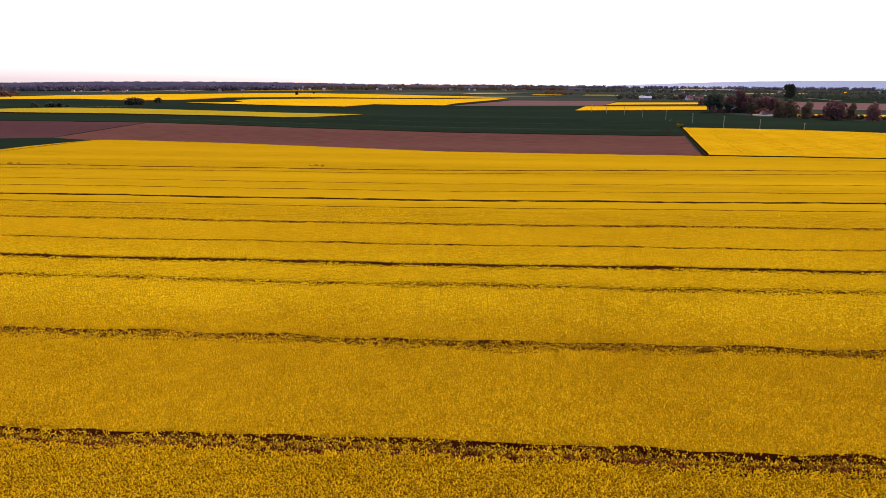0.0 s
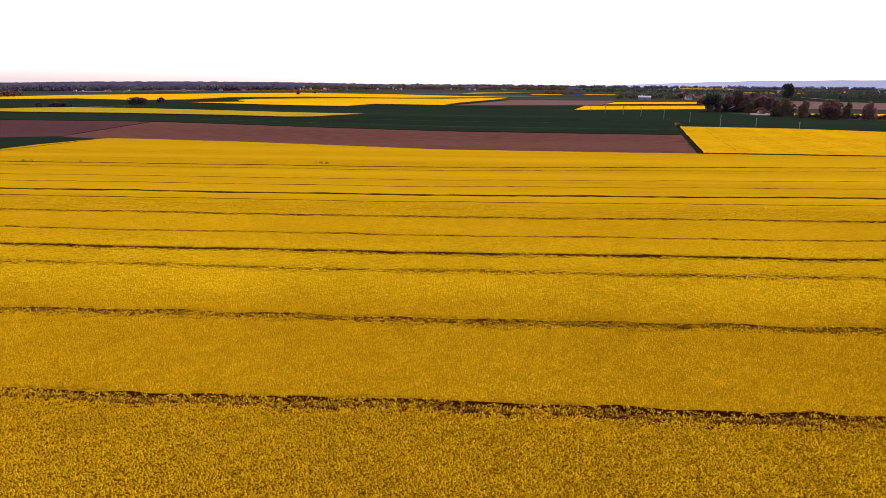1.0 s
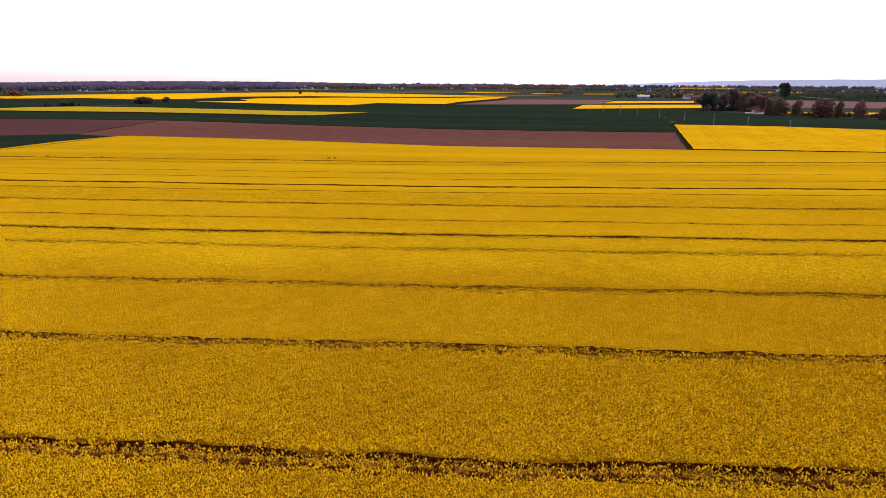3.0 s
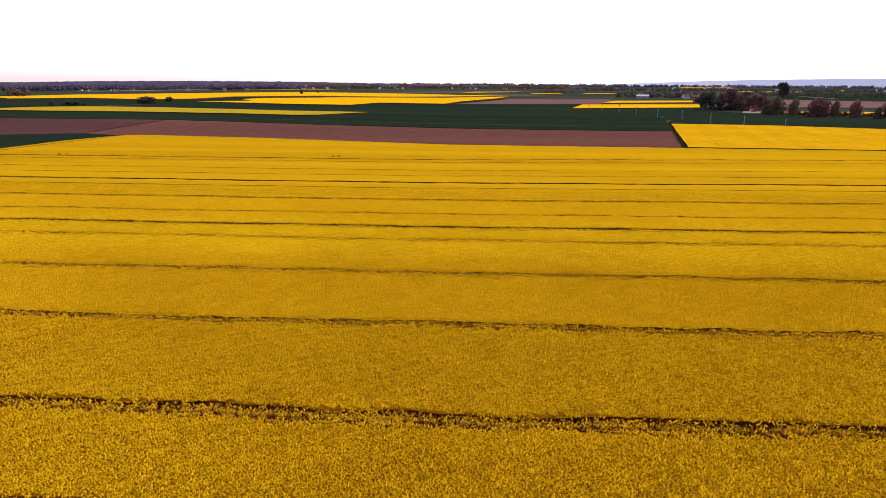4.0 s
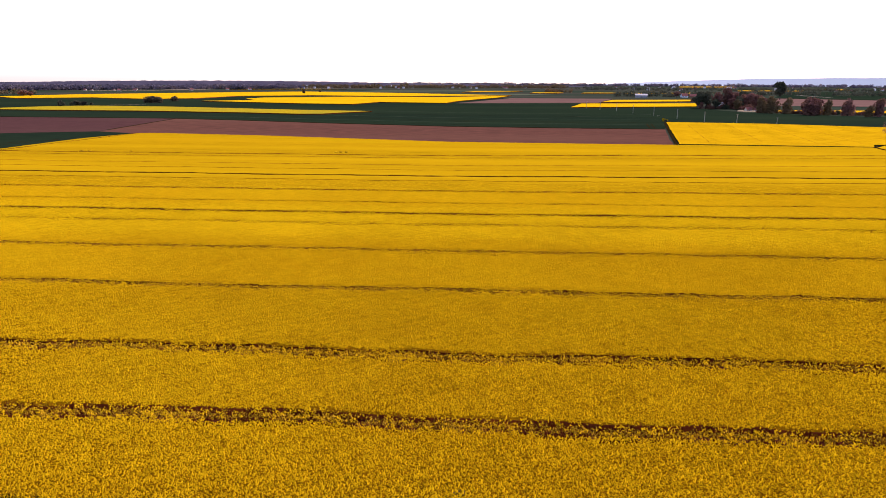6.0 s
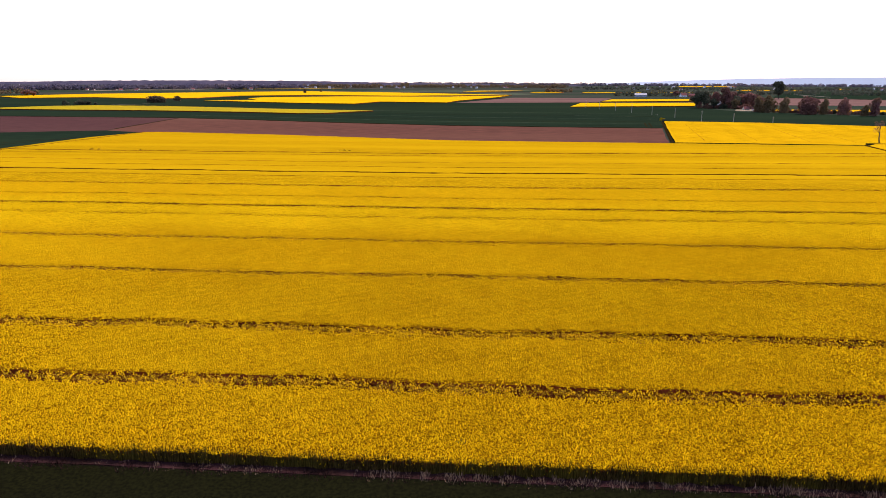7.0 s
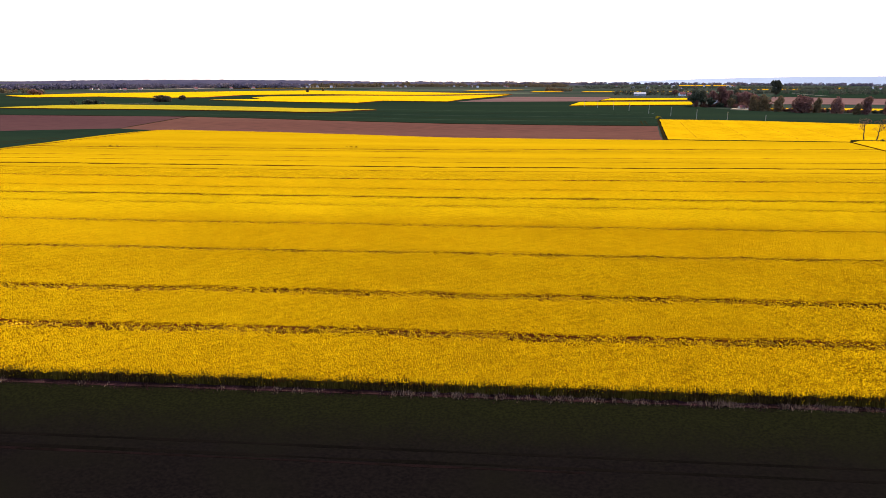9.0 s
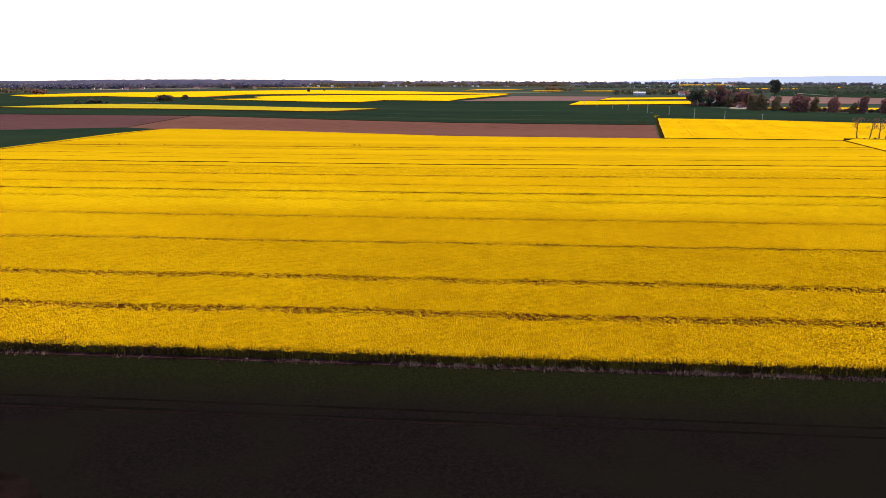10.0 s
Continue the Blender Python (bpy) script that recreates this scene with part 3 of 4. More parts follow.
ribbon("wheel_track", [(-232, 215), (-221, 242), (-215, 262)], 0.7, 0.36, DITCH, "dark wheel track in the wheat of a field corner", "wheel track", ragged=0.9)
slab("rapeseed_field_side", [(90, 271), (122, 270), (174, 266.5), (179, 276), (340, 263), (340, 372), (237, 409), (192, 430), (127.5, 440)], 0.98, CANOPY_SIDE, WHEAT_SIDE, RAPE, "crop field", ragged=0.6)
SIDE_LINES = [((138, 430), (106, 277)), ((164, 426), (131, 277)), ((186, 420), (155, 275)), ((196, 376), (176, 276))]
n = 60000
x, y = rng.uniform(90, 275, n), rng.uniform(266, 441, n)
ok = (x > 91 + (y - 271) * 0.222) & (y < 440 - (x - 127.5) * 0.16 - np.maximum(0, x - 192) * 0.33) & (y > np.where(x < 177, 272 - 0.06 * (x - 90), 277.5 - 0.08 * (x - 179)))
for (xa, ya), (xb, yb) in SIDE_LINES:
    d = np.abs((x - xb) - (y - yb) * (xa - xb) / (ya - yb))
    ok &= (np.abs(d - 0.9) > 0.5) | (smooth_noise(x, y, 30, 71) < -0.1)
x, y = x[ok], y[ok]
v, f = spikes(x, y, 0.95 + 0.08 * smooth_noise(x, y, 12, 61), rng.uniform(0.05, 0.10, len(x)), rng.uniform(0.14, 0.24, len(x)), 0.4, rng)
quick("flower_heads", v, f, CANOPY_SIDE, bpy.data.objects["rapeseed_field_side"], "yellow rapeseed flower heads", "stuff")
for (xa, ya), (xb, yb) in SIDE_LINES:
    ribbon("tractor_line", [(xb + 0.04 * (xa - xb), yb + 0.04 * (ya - yb)), (xb + 0.85 * (xa - xb), yb + 0.85 * (ya - yb))], 0.18, 0.99, STEM, "thin dark tractor line through the rapeseed", "tractor line", ragged=1.8)
slab("rapeseed_field_corner", [(172.9, 262), (155.3, 150), (340, 150), (340, 258), (181, 271)], 1.1, CANOPY_SIDE, STEM, RAPE, "crop field", ragged=0.6)
slab("rapeseed_strip", [(-478, 556), (-452, 622), (-416, 645), (-336, 636), (-239, 605), (-179, 583), (-104, 567), (-120, 545), (-138, 515), (-157, 511), (-209, 527), (-313, 545), (-395, 547)], 1.2, FLOWER_THIN, STEM, "narrow strip of thinner yellow rapeseed in bloom", "crop field")
slab("rapeseed_field_far", [(-375, 822), (-317, 863), (-355, 932), (-349, 996), (-235, 1068), (-69, 1086), (40, 1199), (18, 1079), (-37, 892), (-51, 803), (-138, 820), (-157, 740), (-232, 757)], 1.2, FLOWER_FAR, STEM, RAPE, "crop field")
slab("rapeseed_field_far", [(-680, 890), (-772, 970), (-735, 1146), (-549, 1397), (-427, 1526), (-191, 1419), (47, 1245), (-152, 1134), (-315, 1161), (-425, 1080), (-435, 937), (-479, 894), (-601, 947)], 1.2, FLOWER_FAR, STEM, RAPE, "crop field")
slab("ploughed_field", [(-40, 815), (147, 862), (205, 1075), (42, 1075)], 0.36, SOIL_HAZED, SOIL_DARK, "bare reddish brown ploughed field", "ploughed field")
slab("rapeseed_strip", [(91, 690), (118, 807), (271, 844), (237, 737)], 1.25, FLOWER_FAR, STEM, "narrow strip of yellow rapeseed in bloom", "crop field", ragged=0.8)
slab("rapeseed_strip", [(154, 875), (187, 979), (323, 1017), (297, 935)], 1.25, FLOWER_FAR, STEM, "narrow strip of yellow rapeseed in bloom", "crop field", ragged=0.8)
slab("rapeseed_strip", [(276, 613), (349, 608), (460, 585), (500, 632), (374, 651), (290, 646)], 1.25, FLOWER_FAR, STEM, "narrow strip of yellow rapeseed behind the hedge", "crop field", ragged=0.8)
slab("ploughed_field", [(347, 801), (455, 794), (760, 770), (860, 1000), (615, 1075), (501, 1162)], 0.2, SOIL_HAZED, SOIL_DARK, "bare brown field behind the farmstead", "ploughed field")
for corners in ([(-60, 1540), (-30, 1700), (95, 1770), (70, 1700)], [(212, 1500), (230, 1570), (320, 1590), (295, 1520)], [(300, 1480), (330, 1560), (560, 1660), (500, 1560)], [(95, 1480), (110, 1560), (180, 1570), (160, 1500)],
                [(720, 1960), (760, 2080), (980, 2100), (900, 1980)], [(-720, 1800), (-640, 1830), (-420, 1960), (-520, 1950)]):
    slab("rapeseed_field_distant", corners, 1.3, FLOWER_FAR, STEM, "distant yellow rapeseed field", "crop field")
for corners in ([(-960, 1495), (-925, 1505), (-900, 1560), (-935, 1550)], [(-945, 1590), (-860, 1640), (-840, 1690), (-920, 1650)], [(-885, 1735), (-870, 1855), (-790, 1890), (-810, 1780)]):
    slab("stubble_field", corners, 0.3, STUBBLE, STUBBLE, "pale dry stubble field by the woods", "crop field")
slab("rapeseed_field_distant", [(1121, 2266), (1190, 2230), (1300, 2480), (1230, 2520)], 1.3, FLOWER_FAR, STEM, "distant yellow rapeseed field", "crop field")
slab("rapeseed_field_distant", [(840, 3030), (1155, 3225), (1250, 3480), (950, 3380)], 1.3, FLOWER_FAR, STEM, "distant yellow rapeseed field", "crop field")
slab("wheat_field_right", [(505, 1180), (620, 1085), (880, 1010), (1150, 1500), (1130, 1980), (800, 1850)], 0.4, WHEAT_FAR, WHEAT_SIDE, "dark green field behind the farmstead", "crop field")
ribbon("ditch", [(178, 273.5), (340, 260.5)], 1.5, 0.34, DITCH, "dark overgrown ditch between two fields", "ditch")
for k, (dy, mat) in enumerate(((16, DITCH), (38, MEADOW), (62, DITCH), (96, MEADOW), (135, DITCH), (180, MEADOW))):
    ribbon("wheat_line", [(-240, 449 + dy * 0.9), (-104, 409 + dy), (-24, 388 + dy), (60, 382 + dy), (118 + dy * 0.15, 379 + dy)], 0.5, 0.35, mat, "faint tractor line across the green wheat", "field line", ragged=1.2)
for corners in ([(-420, 1560), (-400, 1640), (60, 1700), (20, 1600)], [(-330, 1740), (-300, 1830), (140, 1900), (90, 1790)], [(360, 1500), (600, 1480), (760, 1700), (560, 1730)], [(-60, 1330), (60, 1300), (150, 1420), (0, 1440)]):
    slab("meadow", corners, 0.25, MEADOW, MEADOW, "pale green meadow in the distance", "meadow")
ribbon("wheat_line", [(74, 519), (122, 512)], 0.5, 0.36, MEADOW, "pale thin line of dry growth in the wheat", "field line", ragged=1.6)
for x in (103.2, 106.2):
    ribbon("wheat_line", [(x, 384), (x + 8, 428)], 0.9, 0.35, DITCH, "dark wheel track leading into the wheat", "field line", ragged=0.9)
ribbon("wheat_line", [(-22, 437), (33, 435), (106, 436)], 0.6, 0.36, DITCH, "thin dark tractor line in the wheat", "field line")
ribbon("wheat_line", [(-420, 679), (-395, 718)], 1.6, 0.36, STUBBLE, "pale thin track in the wheat", "field line")
slab("farm_yard", [(246, 636), (262, 628), (286, 640), (280, 668), (256, 660)], 0.42, STUBBLE, STUBBLE, "pale bare yard beside the farmstead", "yard", ragged=0.8, step=5)
ribbon("farm_track", [(655, 1440), (640, 1340), (625, 1225)], 5, 0.5, TRACK, "pale bare farm track between far fields", "track")
ribbon("ditch", [(88.8, 270), (126.5, 440)], 1.4, 0.36, DITCH, "dark overgrown ditch between two fields", "ditch")
ribbon("ditch", [(88, 268.9), (130, 268), (174, 264)], 1.5, 0.30, DITCH, "dark overgrown ditch between two fields", "ditch")
ribbon("ditch", [(184, 292), (176, 268), (172.7, 262), (155.6, 155)], 0.9, 0.34, DITCH, "dark overgrown ditch between two fields", "ditch")


# ---- trees ----
def leaf_cloud(rng, lobes, count, size):
    """Small tilted leaf clumps spread through rounded lobes (centre, radii): uneven outline with gaps."""
    per = np.array([a * b * c for _, (a, b, c) in lobes]) ** 0.7
    pick = rng.choice(len(lobes), count, p=per / per.sum())
    way = rng.normal(0, 1, (count, 3))
    way /= np.linalg.norm(way, axis=1)[:, None]
    centre = np.array([c for c, _ in lobes])[pick]
    radii = np.array([r for _, r in lobes])[pick]
    p = centre + way * radii * rng.uniform(0.35, 1.0, count)[:, None] ** 0.6
    a = rng.normal(0, 1, (count, 3))
    a /= np.linalg.norm(a, axis=1)[:, None]
    b = np.cross(a, rng.normal(0, 1, (count, 3)))
    b /= np.linalg.norm(b, axis=1)[:, None] + 1e-9
    s = size * rng.uniform(0.5, 1.3, count)[:, None]
    verts = np.stack([p - a * s, p + b * s * 0.7, p + a * s, p - b * s * 0.7], 1).reshape(-1, 3)
    base = np.arange(count)[:, None] * 4
    return verts, np.concatenate([base + (0, 1, 2), base + (0, 2, 3)])


def tree(name, seed, leaf, label, shape="round", count=1700, size=0.05):
    """A broadleaf tree one unit high and one wide: tapered trunk with limbs, crown of leaf clumps down to low boughs."""
    r = np.random.default_rng(seed)
    root = tagged(new(name), label, "bush" if "bush" in name else "tree")
    bm = bmesh.new()
    lobes = []
    if shape == "round":
        fork = 0.16
        tube(bm, (0, 0, -0.02), (0.01, 0, fork), 0.030, 0.022, 7)
        for k in range(9):
            a = k * math.tau / 9 + r.uniform(-0.4, 0.4)
            reach, rise = r.uniform(0.12, 0.34), r.uniform(0.34, 0.84)
            reach *= 1.15 - 0.6 * abs(rise - 0.5)
            tip = (reach * math.cos(a), reach * math.sin(a), rise)
            mid = (tip[0] * 0.45, tip[1] * 0.45, fork + (rise - fork) * 0.6)
            tube(bm, (0.01, 0, fork * r.uniform(0.85, 1)), mid, 0.014, 0.009, 5)
            tube(bm, mid, tip, 0.009, 0.003, 4)
            w = r.uniform(0.13, 0.21)
            lobes.append((tip, (w, w, r.uniform(0.10, 0.17))))
        tube(bm, (0.01, 0, fork), (0, 0, 0.9), 0.018, 0.004, 5)
        lobes.append(((r.uniform(-0.06, 0.06), 0, 0.82), (0.19, 0.19, 0.16)))
        lobes.append(((0, 0, 0.5), (0.32, 0.32, 0.26)))
    else:  # a bush of several stems
        for k in range(9):
            a = k * math.tau / 9 + r.uniform(-0.3, 0.3)
            reach = r.uniform(0.03, 0.36)
            rise = 0.80 - 2.6 * reach * reach + r.uniform(-0.10, 0.06)
            tip = (reach * math.cos(a), reach * math.sin(a), rise)
            tube(bm, (0.02 * math.cos(a), 0.02 * math.sin(a), -0.02), tip, 0.014, 0.005, 5)
            lobes.append((tip, (0.17, 0.17, 0.2)))
            lobes.append(((tip[0] * 1.1, tip[1] * 1.1, rise * 0.42), (0.16, 0.16, 0.26)))
    part("trunk", bm, BARK, root)
    v, f = leaf_cloud(r, lobes, count, size)
    v[:, 2] = np.abs(v[:, 2])
    quick("crown", v, f, leaf, root)
    return root


KINDS = {
    "red": [tree("broad_tree", k, LEAF_RED, "broad tree with bare twigs and reddish spring buds") for k in (1, 11, 21)],
    "green": [tree("broad_tree", k, LEAF_GREEN, "broad dark green tree in fresh leaf") for k in (2, 12)],
    "olive": [tree("broad_tree", k, LEAF_OLIVE, "broad olive green tree in early leaf") for k in (3, 13)],
    "bush": [tree("field_bush", 5, LEAF_RED, "rounded dark reddish brown bush", "bush")],
    "round": [tree("field_bush", 15, LEAF_DUSK, "rounded dark olive brown bush in the wheat", "bush")],
    "dome_red": [tree("broad_tree", k, LEAF_RED, "wide domed tree with reddish spring buds", "bush") for k in (41, 43)],
    "dome_olive": [tree("broad_tree", 42, LEAF_OLIVE, "wide domed tree in olive early leaf", "bush")],
    "yellow": [tree("rapeseed_bush", 9, FLOWER_THIN, "stray clump of yellow rapeseed at a field corner", "bush", 300, 0.08)],
    "weed": [tree("tall_weed_bush", 7, BRUISED, "clump of tall brownish weeds in the rapeseed", "bush", 300, 0.08)],
    "hedge": [tree("hedge_bush", 6, LEAF_GREEN, "rounded dark green bush", "bush")],
}
planted = {}


def plant(kind, x, y, height, width):
    """Stands a tree of that height and width at a place; the first of each kind is the original."""
    some = KINDS[kind]
    n = planted[kind] = planted.get(kind, -1) + 1
    m = pose(x, y, 0, 0, 0, random.uniform(0, 360)) @ Matrix.Diagonal((width * 1.08, width * 1.08, height, 1))
    ob = some[n % len(some)]
    if n >= len(some):
        ob = copy_thing(ob, m)
    ob.matrix_basis = m
    return ob


random.seed(8)
# bushes in the wheat, far trees by the rapeseed
for row in (("round", -412, 759, 9.4, 16), ("round", -403, 761, 8.6, 13), ("round", -411, 822, 7.7, 9.2), ("hedge", -462, 661, 6.0, 8.1), ("hedge", -455, 678, 5.5, 13.6), ("hedge", -447, 680, 4.8, 9.5),
            ("hedge", -440, 682, 3.4, 4.7), ("round", -379, 1335, 10.4, 7.0), ("round", -377, 1461, 7.6, 5.0), ("red", -752, 1009, 10.5, 19), ("red", -766, 1044, 8.6, 15), ("red", -735, 1000, 7.5, 12)):
    plant(*row)
# the farmstead's grove and the hedgerow that runs on from it
for row in (("green", 226, 694, 18.4, 13), ("green", 235, 696, 19.1, 14), ("green", 231, 705, 18.5, 13), ("red", 248, 699, 17.4, 13), ("red", 258, 701, 23, 13), ("red", 252, 712, 18, 12), ("red", 265, 716, 19, 12), ("red", 272, 717, 18, 11),
            ("green", 291, 749, 19, 13), ("green", 296, 752, 17, 12), ("olive", 247, 640, 12.1, 8.5), ("red", 279, 693, 17.5, 17), ("red", 286, 704, 17, 15), ("red", 271, 656, 16.1, 11), ("green", 266, 690, 14, 11), ("red", 241, 708, 16, 12), ("red", 276, 705, 16, 14), ("red", 262, 693, 12, 12), ("red", 284, 676, 15, 13), ("green", 243, 690, 11, 10), ("red", 277, 640, 13, 11), ("red", 268, 628, 11, 10), ("hedge", 254, 690, 5, 10), ("bush", 264, 684, 5, 10), ("bush", 272, 676, 6, 11),
            ("dome_olive", 259, 612, 14.5, 11.5), ("dome_olive", 265, 603, 15.5, 14), ("dome_olive", 277, 596, 14.3, 11), ("dome_red", 287, 572, 16.6, 20), ("dome_red", 291, 577, 15.5, 14), ("dome_olive", 302, 574, 13.6, 9), ("dome_red", 315, 566, 15.9, 11),
            ("dome_red", 331, 548, 16.3, 12.5), ("dome_olive", 322, 545, 9.5, 8), ("dome_red", 350, 545, 15, 13), ("dome_red", 372, 540, 14, 12), ("dome_olive", 392, 536, 13, 11), ("green", 471, 1078, 29.5, 21), ("bush", 291, 930, 9, 8), ("red", 331, 1164, 12, 14)):
    plant(*row)
for k in range(30):
    x = 258 + k * 5.2 + random.uniform(-2, 2)
    plant(random.choice(("bush", "hedge")), x, 618 - (x - 258) * 0.62 * (1 if x < 330 else 0.9) + random.uniform(-3, 3) + max(0, x - 330) * 0.3, random.uniform(2.0, 4.5), random.uniform(4, 9))
for k in range(12):
    plant("bush", 230 + k * 5 + random.uniform(-2, 2), 692 + k * 0.8 + random.uniform(-3, 3) + 8 * (k > 4), random.uniform(4, 8), random.uniform(6, 10))
# low growth at the corner where the ditch meets the wheat, and weeds on a tractor line
plant("hedge", 129, 446, 2.2, 4.0), plant("yellow", 131, 456, 2.6, 4.2), plant("yellow", 132.5, 468, 2.2, 2.6)
for x, y in ((-56.4, 217.6), (-58.5, 217.8), (-54, 217.5), (-160, 213), (-157, 213.2), (53, 219.5), (-140, 213.5)):
    plant("weed", x, y, random.uniform(1.45, 1.75), random.uniform(1.4, 2.4))


def thin_tree(seed, height):
    """A slender tree, nearly leafless: forked trunk and sparse twigs."""
    r = np.random.default_rng(seed)
    root = tagged(new("slender_tree"), "slender almost leafless tree beside the ditch", "tree")
    bm = bmesh.new()
    lobes = []
    at, lean = Vector((0, 0, -0.2)), Vector((r.uniform(-0.12, 0.12), r.uniform(-0.1, 0.1), 1))
    rad = 0.36
    for k in range(5):
        nxt = at + lean * height * 0.15 + Vector((r.uniform(-0.3, 0.3), r.uniform(-0.3, 0.3), 0))
        tube(bm, at, nxt, rad, rad * 0.82, 6)
        at, rad = nxt, rad * 0.82
        if k >= 2:
            for _ in range(3):
                a = r.uniform(0, math.tau)
                tip = at + Vector((math.cos(a) * 1.7, math.sin(a) * 1.7, height * r.uniform(0.1, 0.2)))
                tube(bm, at, tip, rad * 0.5, 0.03, 4)
                for _ in range(3):
                    t2 = tip + Vector((r.uniform(-1, 1), r.uniform(-1, 1), r.uniform(0.2, 1.4)))
                    tube(bm, tip, t2, 0.05, 0.02, 3)
                lobes.append((tuple(tip), (1.3, 1.3, 1.1)))
    part("trunk", bm, BARK, root)
    v, f = leaf_cloud(r, lobes, 520, 0.13)
    quick("crown", v, f, LEAF_RED, root)
    return root


for seed, x, y, h in ((31, 186.5, 278, 12), (32, 191.5, 276.5, 11), (33, 194.5, 273.5, 11.5), (34, 203, 272, 10), (35, 213, 276, 12)):
    thin_tree(seed, h).matrix_basis = pose(x, y, 0, 0, 0, seed * 40)
for x, y, s in ((198, 272, 0.55), (202, 272, 0.62), (206, 271, 0.5), (187, 272.5, 0.25), (192, 272.4, 0.3), (213, 271, 0.4), (221, 270, 0.5)):
    plant("hedge", x, y, 6 * s, 7.5 * s)


# ---- power line ----
def power_pole():
    root = tagged(new("power_pole"), "pale concrete power pole standing in the wheat", "pole", "power poles in a row")
    bm = bmesh.new()
    tube(bm, (0, 0, -0.4), (0, 0, 7.6), 0.24, 0.17, 8)
    part("shaft", bm, CONCRETE, root)
    bm = bmesh.new()
    box(bm, (-0.75, -0.05, 7.15), (0.75, 0.05, 7.27))
    part("crossarm", bm, CONCRETE, root)
    for x in (-0.65, 0.0, 0.65):
        bm = bmesh.new()
        tube(bm, (x, 0, 7.27 if x else 7.6), (x, 0, 7.45 if x else 7.78), 0.06, 0.04, 6)
        part("insulator", bm, PORCELAIN, root)
    return root


POLES = [(106.7, 683.5, 1), (115.2, 648.6, 1), (126, 617.7, 1), (133.7, 580, 1), (142.4, 538.8, 1), (150.4, 496.6, 1), (158.4, 455, 1), (176, 440, 0.86), (200, 432, 0.62)]
first = power_pole()
first.matrix_basis = pose(106.7, 683.5, 0.3, 0, 0, 15)
for x, y, tall in POLES[1:]:
    m = pose(x, y, 0.25, 0, 0, 15) @ Matrix.Diagonal((1, 1, tall, 1))
    copy_thing(first, m).matrix_basis = m
# a short braced stay beside one pole
bm = bmesh.new()
tube(bm, (144.0, 538.4, 0), (147.0, 537, 0.9), 0.14, 0.1, 6)
tagged(part("pole_stay", bm, CONCRETE), "short leaning concrete stay beside a pole", "pole")


# ---- buildings ----
def house(name, wide, deep, eaves, ridge, wall, roof, label, barn=False):
    """A gabled house, long side along x, standing at the origin."""
    root = tagged(new(name), label, "barn" if barn else "house")
    w, d = wide / 2, deep / 2
    bm = bmesh.new()
    ring = [(-d, -0.3), (d, -0.3), (d, eaves), (0, ridge - 0.1), (-d, eaves)]
    ends = [[bm.verts.new((x, y, z)) for y, z in ring] for x in (-w, w)]
    bm.faces.new(ends[0][::-1])
    bm.faces.new(ends[1])
    for k in range(5):
        bm.faces.new((ends[0][k], ends[0][(k + 1) % 5], ends[1][(k + 1) % 5], ends[1][k]))
    part("wall", bm, wall, root)
    bm = bmesh.new()
    drop = 0.5 * (ridge - eaves) / d
    prof = [(-d - 0.5, eaves - drop), (0, ridge), (d + 0.5, eaves - drop), (d + 0.5, eaves - drop + 0.25), (0, ridge + 0.28), (-d - 0.5, eaves - drop + 0.25)]
    ends = [[bm.verts.new((x, y, z)) for y, z in prof] for x in (-w - 0.4, w + 0.4)]
    for k in range(6):
        bm.faces.new((ends[0][k], ends[0][(k + 1) % 6], ends[1][(k + 1) % 6], ends[1][k]))
    for e in ends:
        bm.faces.new((e[0], e[1], e[4], e[5])), bm.faces.new((e[1], e[2], e[3], e[4]))
    bmesh.ops.recalc_face_normals(bm, faces=bm.faces)
    roof_ob = part("roof", bm, roof, root)
    if not barn:
        bm = bmesh.new()
        box(bm, (w * 0.3, 0.3, ridge - 1.2), (w * 0.3 + 0.7, 1.0, ridge + 1.0))
        part("chimney", bm, BRICK, roof_ob)
        for k in range(3):
            x = -w * 0.6 + k * w * 0.6
            bm = bmesh.new()
            box(bm, (x - 0.6, -d - 0.04, 0.9), (x + 0.6, -d + 0.1, 2.2))
            part("window", bm, GLASS, root)
    else:
        bm = bmesh.new()
        box(bm, (-1.8, -d - 0.06, -0.2), (1.8, -d + 0.1, min(eaves - 0.4, 3.6)))
        part("door", bm, TILE_GREY, root)
    return root


HOUSES = [
    house("farmhouse", 12, 9, 3.6, 8.0, PLASTER, TILE_RED, "white plastered farmhouse with a red tiled roof"),
    house("village_house", 11, 9, 5.6, 9.5, PLASTER, TILE_GREY, "white two-storey house with a grey roof"),
    house("village_house", 12, 9, 3.4, 7.6, CREAM, TILE_RED, "cream house with a red tiled roof"),
    house("barn", 26, 12, 5.0, 8.0, SHEET, SHEET, "long pale metal barn", True),
    house("brick_barn", 20, 10, 4.0, 8.0, BRICK, TILE_RED, "red brick barn with a tiled roof", True),
]
taken = set()


def settle(kind, x, y, turn, scale=1.0):
    m = pose(x, y, 0, 0, 0, turn) @ Matrix.Scale(scale, 4)
    if kind not in taken:
        taken.add(kind)
        HOUSES[kind].matrix_basis = m
        return
    copy_thing(HOUSES[kind], m).matrix_basis = m


# farmstead among its trees, barns behind
settle(0, 268, 728, 20, 0.8), settle(1, 274, 755, -60, 0.8), settle(3, 274, 1180, -12, 0.8), settle(0, 356, 1206, 10, 0.9), settle(4, 375, 1214, -8, 0.7)
settle(2, 262, 650, 12, 0.5), settle(0, 268, 642, -30, 0.45), settle(2, 312, 800, 5, 0.8), settle(4, 700, 2300, 5, 0.9)
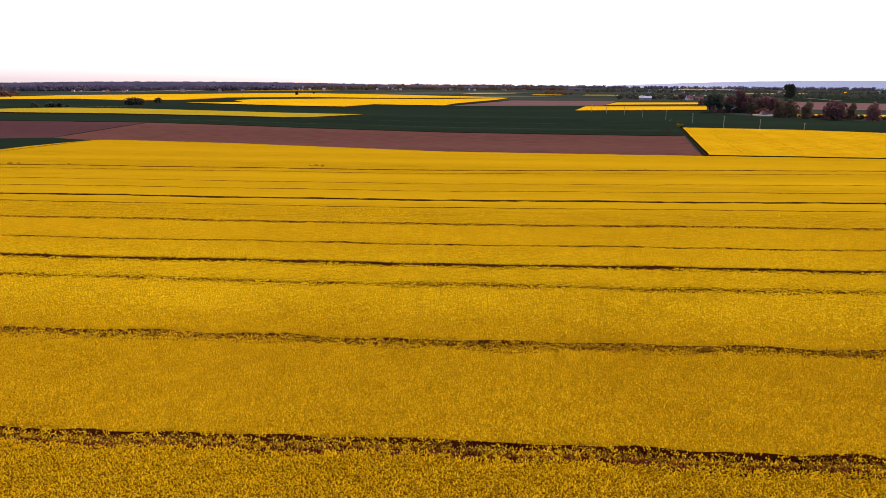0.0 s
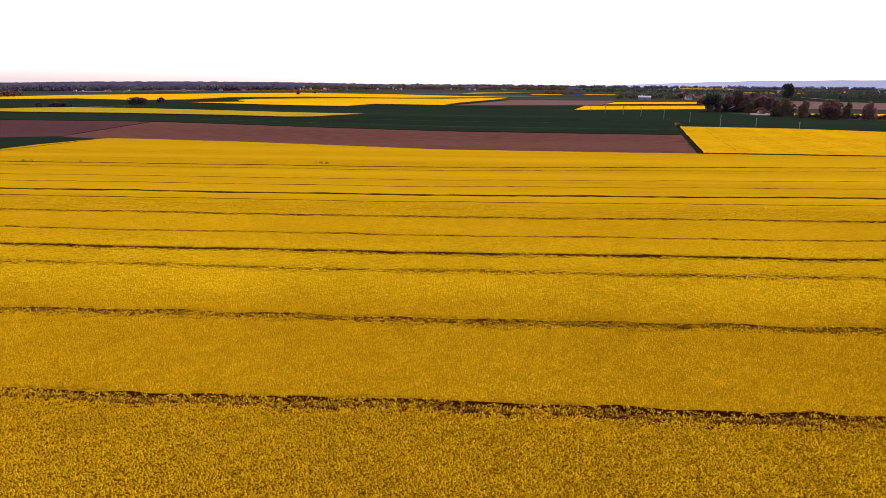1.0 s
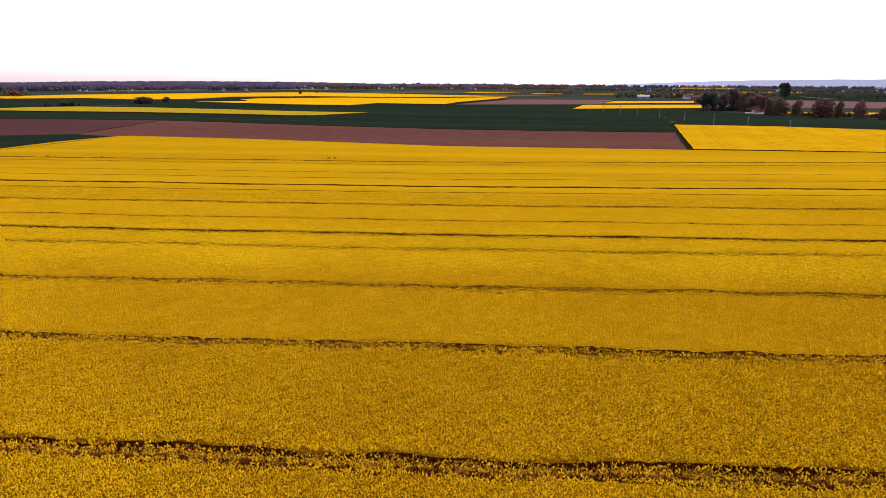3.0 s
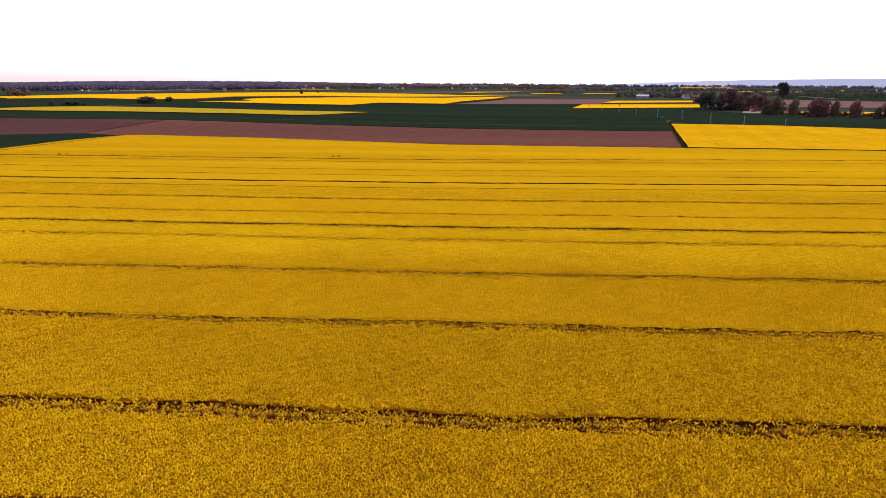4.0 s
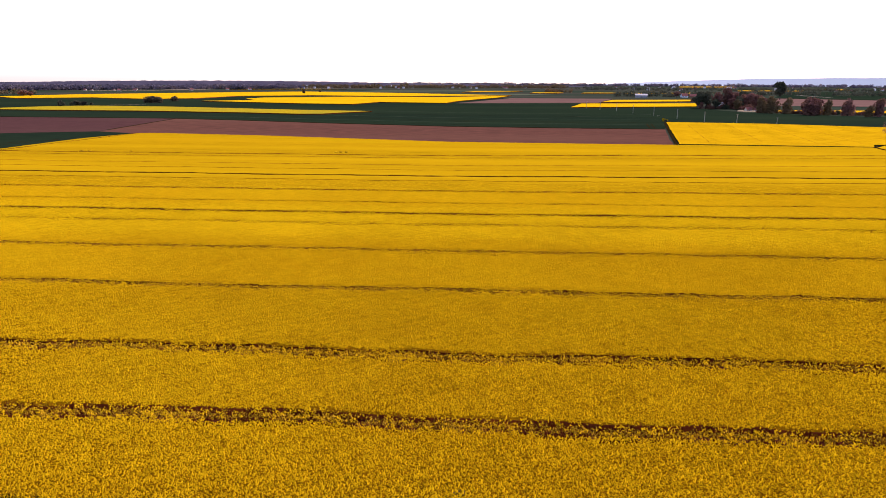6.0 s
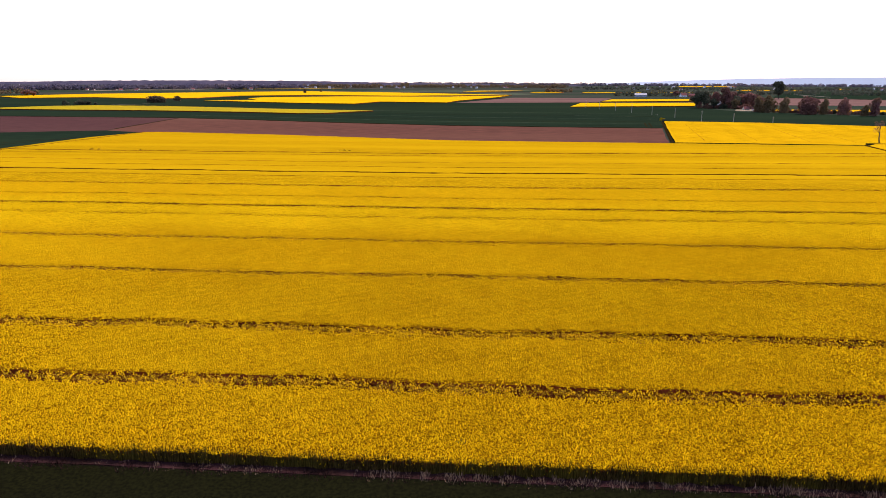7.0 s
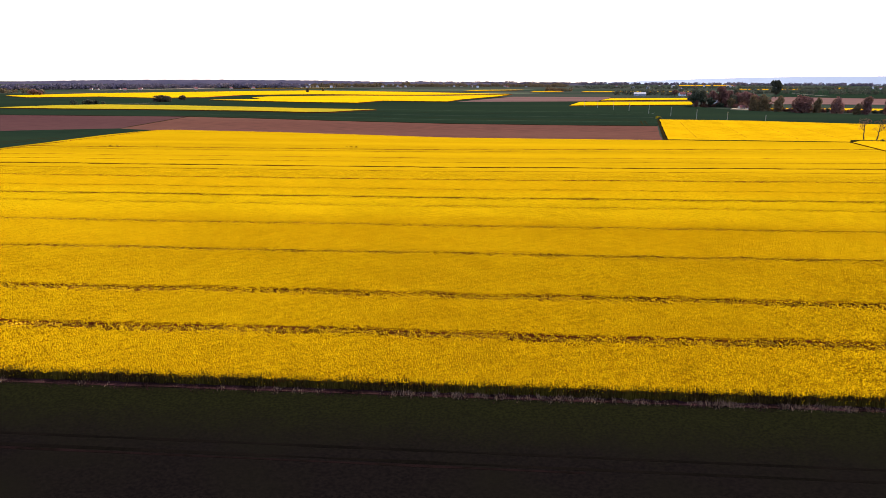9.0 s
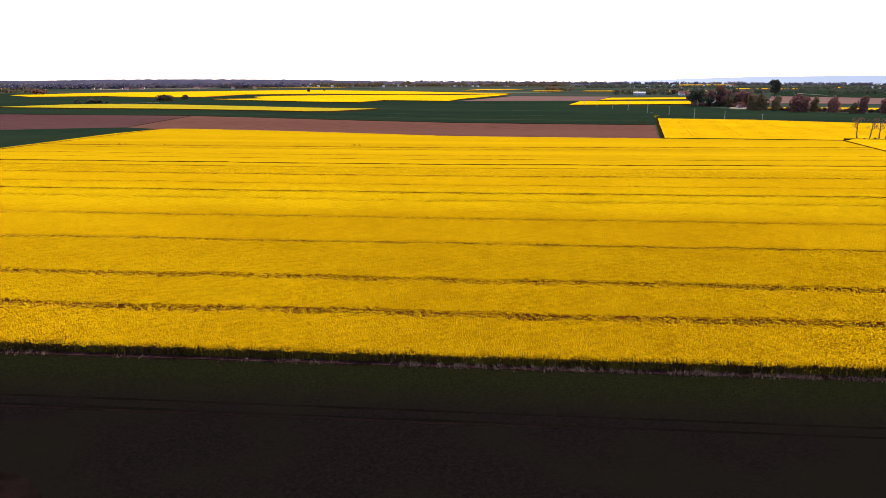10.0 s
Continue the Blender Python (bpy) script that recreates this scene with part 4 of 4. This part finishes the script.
for x, y, t in ((-868, 1500, 40), (-846, 1530, 25), (-760, 1650, 50), (-700, 1740, 35), (-660, 1800, 45)):
    settle(2, x, y, t, random.uniform(0.5, 0.75))
# villages along the skyline
for x, y in ((-976, 2699), (-933, 2719), (-825, 2649), (-804, 2780), (-767, 2798), (-735, 2813), (-501, 2067), (-498, 2380), (-460, 2395), (-415, 2836), (-912, 1920), (-300, 2500), (-250, 2560), (-180, 2600)):
    settle(1, x, y, random.uniform(-30, 30), random.uniform(0.55, 0.8))
for x, y in ((-994, 1570), (-980, 1576), (-931, 1590), (-922, 1594), (-926, 1687), (1051, 2095), (1062, 2098), (1116, 2115), (1130, 2118), (1170, 2131)):
    settle(2, x, y, random.uniform(-20, 20), random.uniform(0.45, 0.65))
for _ in range(30):
    u = random.random()
    x = -640 + u * 780 + random.uniform(-60, 60)
    settle(random.choice((0, 1, 1, 2, 2)), x, 2030 + 330 * u + random.uniform(0, 260), random.uniform(-50, 50), random.uniform(0.45, 0.7))
for _ in range(18):
    settle(random.choice((0, 1, 1, 2)), random.uniform(430, 1350), random.uniform(2000, 2900), random.uniform(-50, 50), random.uniform(0.65, 0.95))


# ---- far woods and hills ----
def woods(name, line, depth, count, low, high, label, rng, material=None, tufts=60):
    """Many trees along a plan line, each a rounded heap of tilted leaf clumps, joined."""
    line = np.array(line, float)
    cum = np.r_[0, np.cumsum(np.hypot(*np.diff(line, axis=0).T))]
    s = rng.uniform(0, cum[-1], count)
    x, y = np.interp(s, cum, line[:, 0]) + rng.normal(0, 6, count), np.interp(s, cum, line[:, 1]) + rng.uniform(0, depth, count)
    h = (low + (high - low) * rng.beta(1.6, 2.2, count)) * (1 + 0.22 * smooth_noise(x, y, 130, 77))
    w = h * rng.uniform(0.5, 0.95, count)
    lobes = [((0, 0, 0.62), (0.75, 0.75, 0.30)), ((0, 0, 0.32), (0.85, 0.85, 0.26))]
    vs, fs, total = [], [], 0
    for k in range(count):
        v, f = leaf_cloud(rng, lobes, tufts, 0.19)
        v = v * (w[k], w[k], 1)
        v[:, 2] = np.clip(v[:, 2], 0, 1.05) * h[k]
        vs.append(v + (x[k], y[k], 0)), fs.append(f + total)
        total += len(v)
    return quick(name, np.concatenate(vs), np.concatenate(fs), material or LEAF_HAZE, None, label, "stuff", "woods")


woods("far_woods", [(-1250, 1300), (-1010, 1660), (-850, 1800), (-600, 2050)], 160, 900, 8, 15.5, "dark belt of distant woodland with haze in its colour behind the fields", rng)
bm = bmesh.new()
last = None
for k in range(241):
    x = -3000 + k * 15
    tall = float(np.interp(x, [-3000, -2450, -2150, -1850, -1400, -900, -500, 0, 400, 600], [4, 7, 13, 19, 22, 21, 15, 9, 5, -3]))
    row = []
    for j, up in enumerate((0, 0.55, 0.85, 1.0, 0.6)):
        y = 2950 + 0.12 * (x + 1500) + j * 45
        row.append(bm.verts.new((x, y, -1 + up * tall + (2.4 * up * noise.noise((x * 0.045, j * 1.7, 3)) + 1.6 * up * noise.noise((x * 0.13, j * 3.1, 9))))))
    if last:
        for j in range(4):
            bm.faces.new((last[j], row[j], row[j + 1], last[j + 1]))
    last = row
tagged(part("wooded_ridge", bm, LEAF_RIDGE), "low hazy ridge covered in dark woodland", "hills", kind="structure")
woods("far_woods", [(-640, 2120), (-100, 2360), (300, 2450)], 320, 500, 7, 15, "scattered olive brown trees round a distant village", rng, LEAF_OLIVE)
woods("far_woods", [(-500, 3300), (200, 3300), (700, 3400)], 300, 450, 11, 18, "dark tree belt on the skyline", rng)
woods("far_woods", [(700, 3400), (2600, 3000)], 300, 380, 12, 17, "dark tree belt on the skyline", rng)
woods("far_woods", [(300, 2000), (800, 1900), (1400, 1700)], 500, 360, 6, 12, "scattered distant trees and hedges", rng, LEAF_GREEN)
woods("far_woods", [(380, 1420), (700, 1350), (1300, 1250)], 160, 160, 6, 13, "scattered distant trees and hedges", rng, LEAF_GREEN)
woods("far_woods", [(240, 1240), (330, 1225), (420, 1215)], 30, 46, 6, 12, "dark trees beside a pale barn", rng, LEAF_GREEN)
woods("far_woods", [(140, 1560), (200, 1560)], 60, 26, 8, 13, "dark thicket between far fields", rng, LEAF_OLIVE)
woods("far_woods", [(-940, 1110), (-830, 1140)], 40, 20, 8, 13, "dark thicket between far fields", rng, LEAF_OLIVE)

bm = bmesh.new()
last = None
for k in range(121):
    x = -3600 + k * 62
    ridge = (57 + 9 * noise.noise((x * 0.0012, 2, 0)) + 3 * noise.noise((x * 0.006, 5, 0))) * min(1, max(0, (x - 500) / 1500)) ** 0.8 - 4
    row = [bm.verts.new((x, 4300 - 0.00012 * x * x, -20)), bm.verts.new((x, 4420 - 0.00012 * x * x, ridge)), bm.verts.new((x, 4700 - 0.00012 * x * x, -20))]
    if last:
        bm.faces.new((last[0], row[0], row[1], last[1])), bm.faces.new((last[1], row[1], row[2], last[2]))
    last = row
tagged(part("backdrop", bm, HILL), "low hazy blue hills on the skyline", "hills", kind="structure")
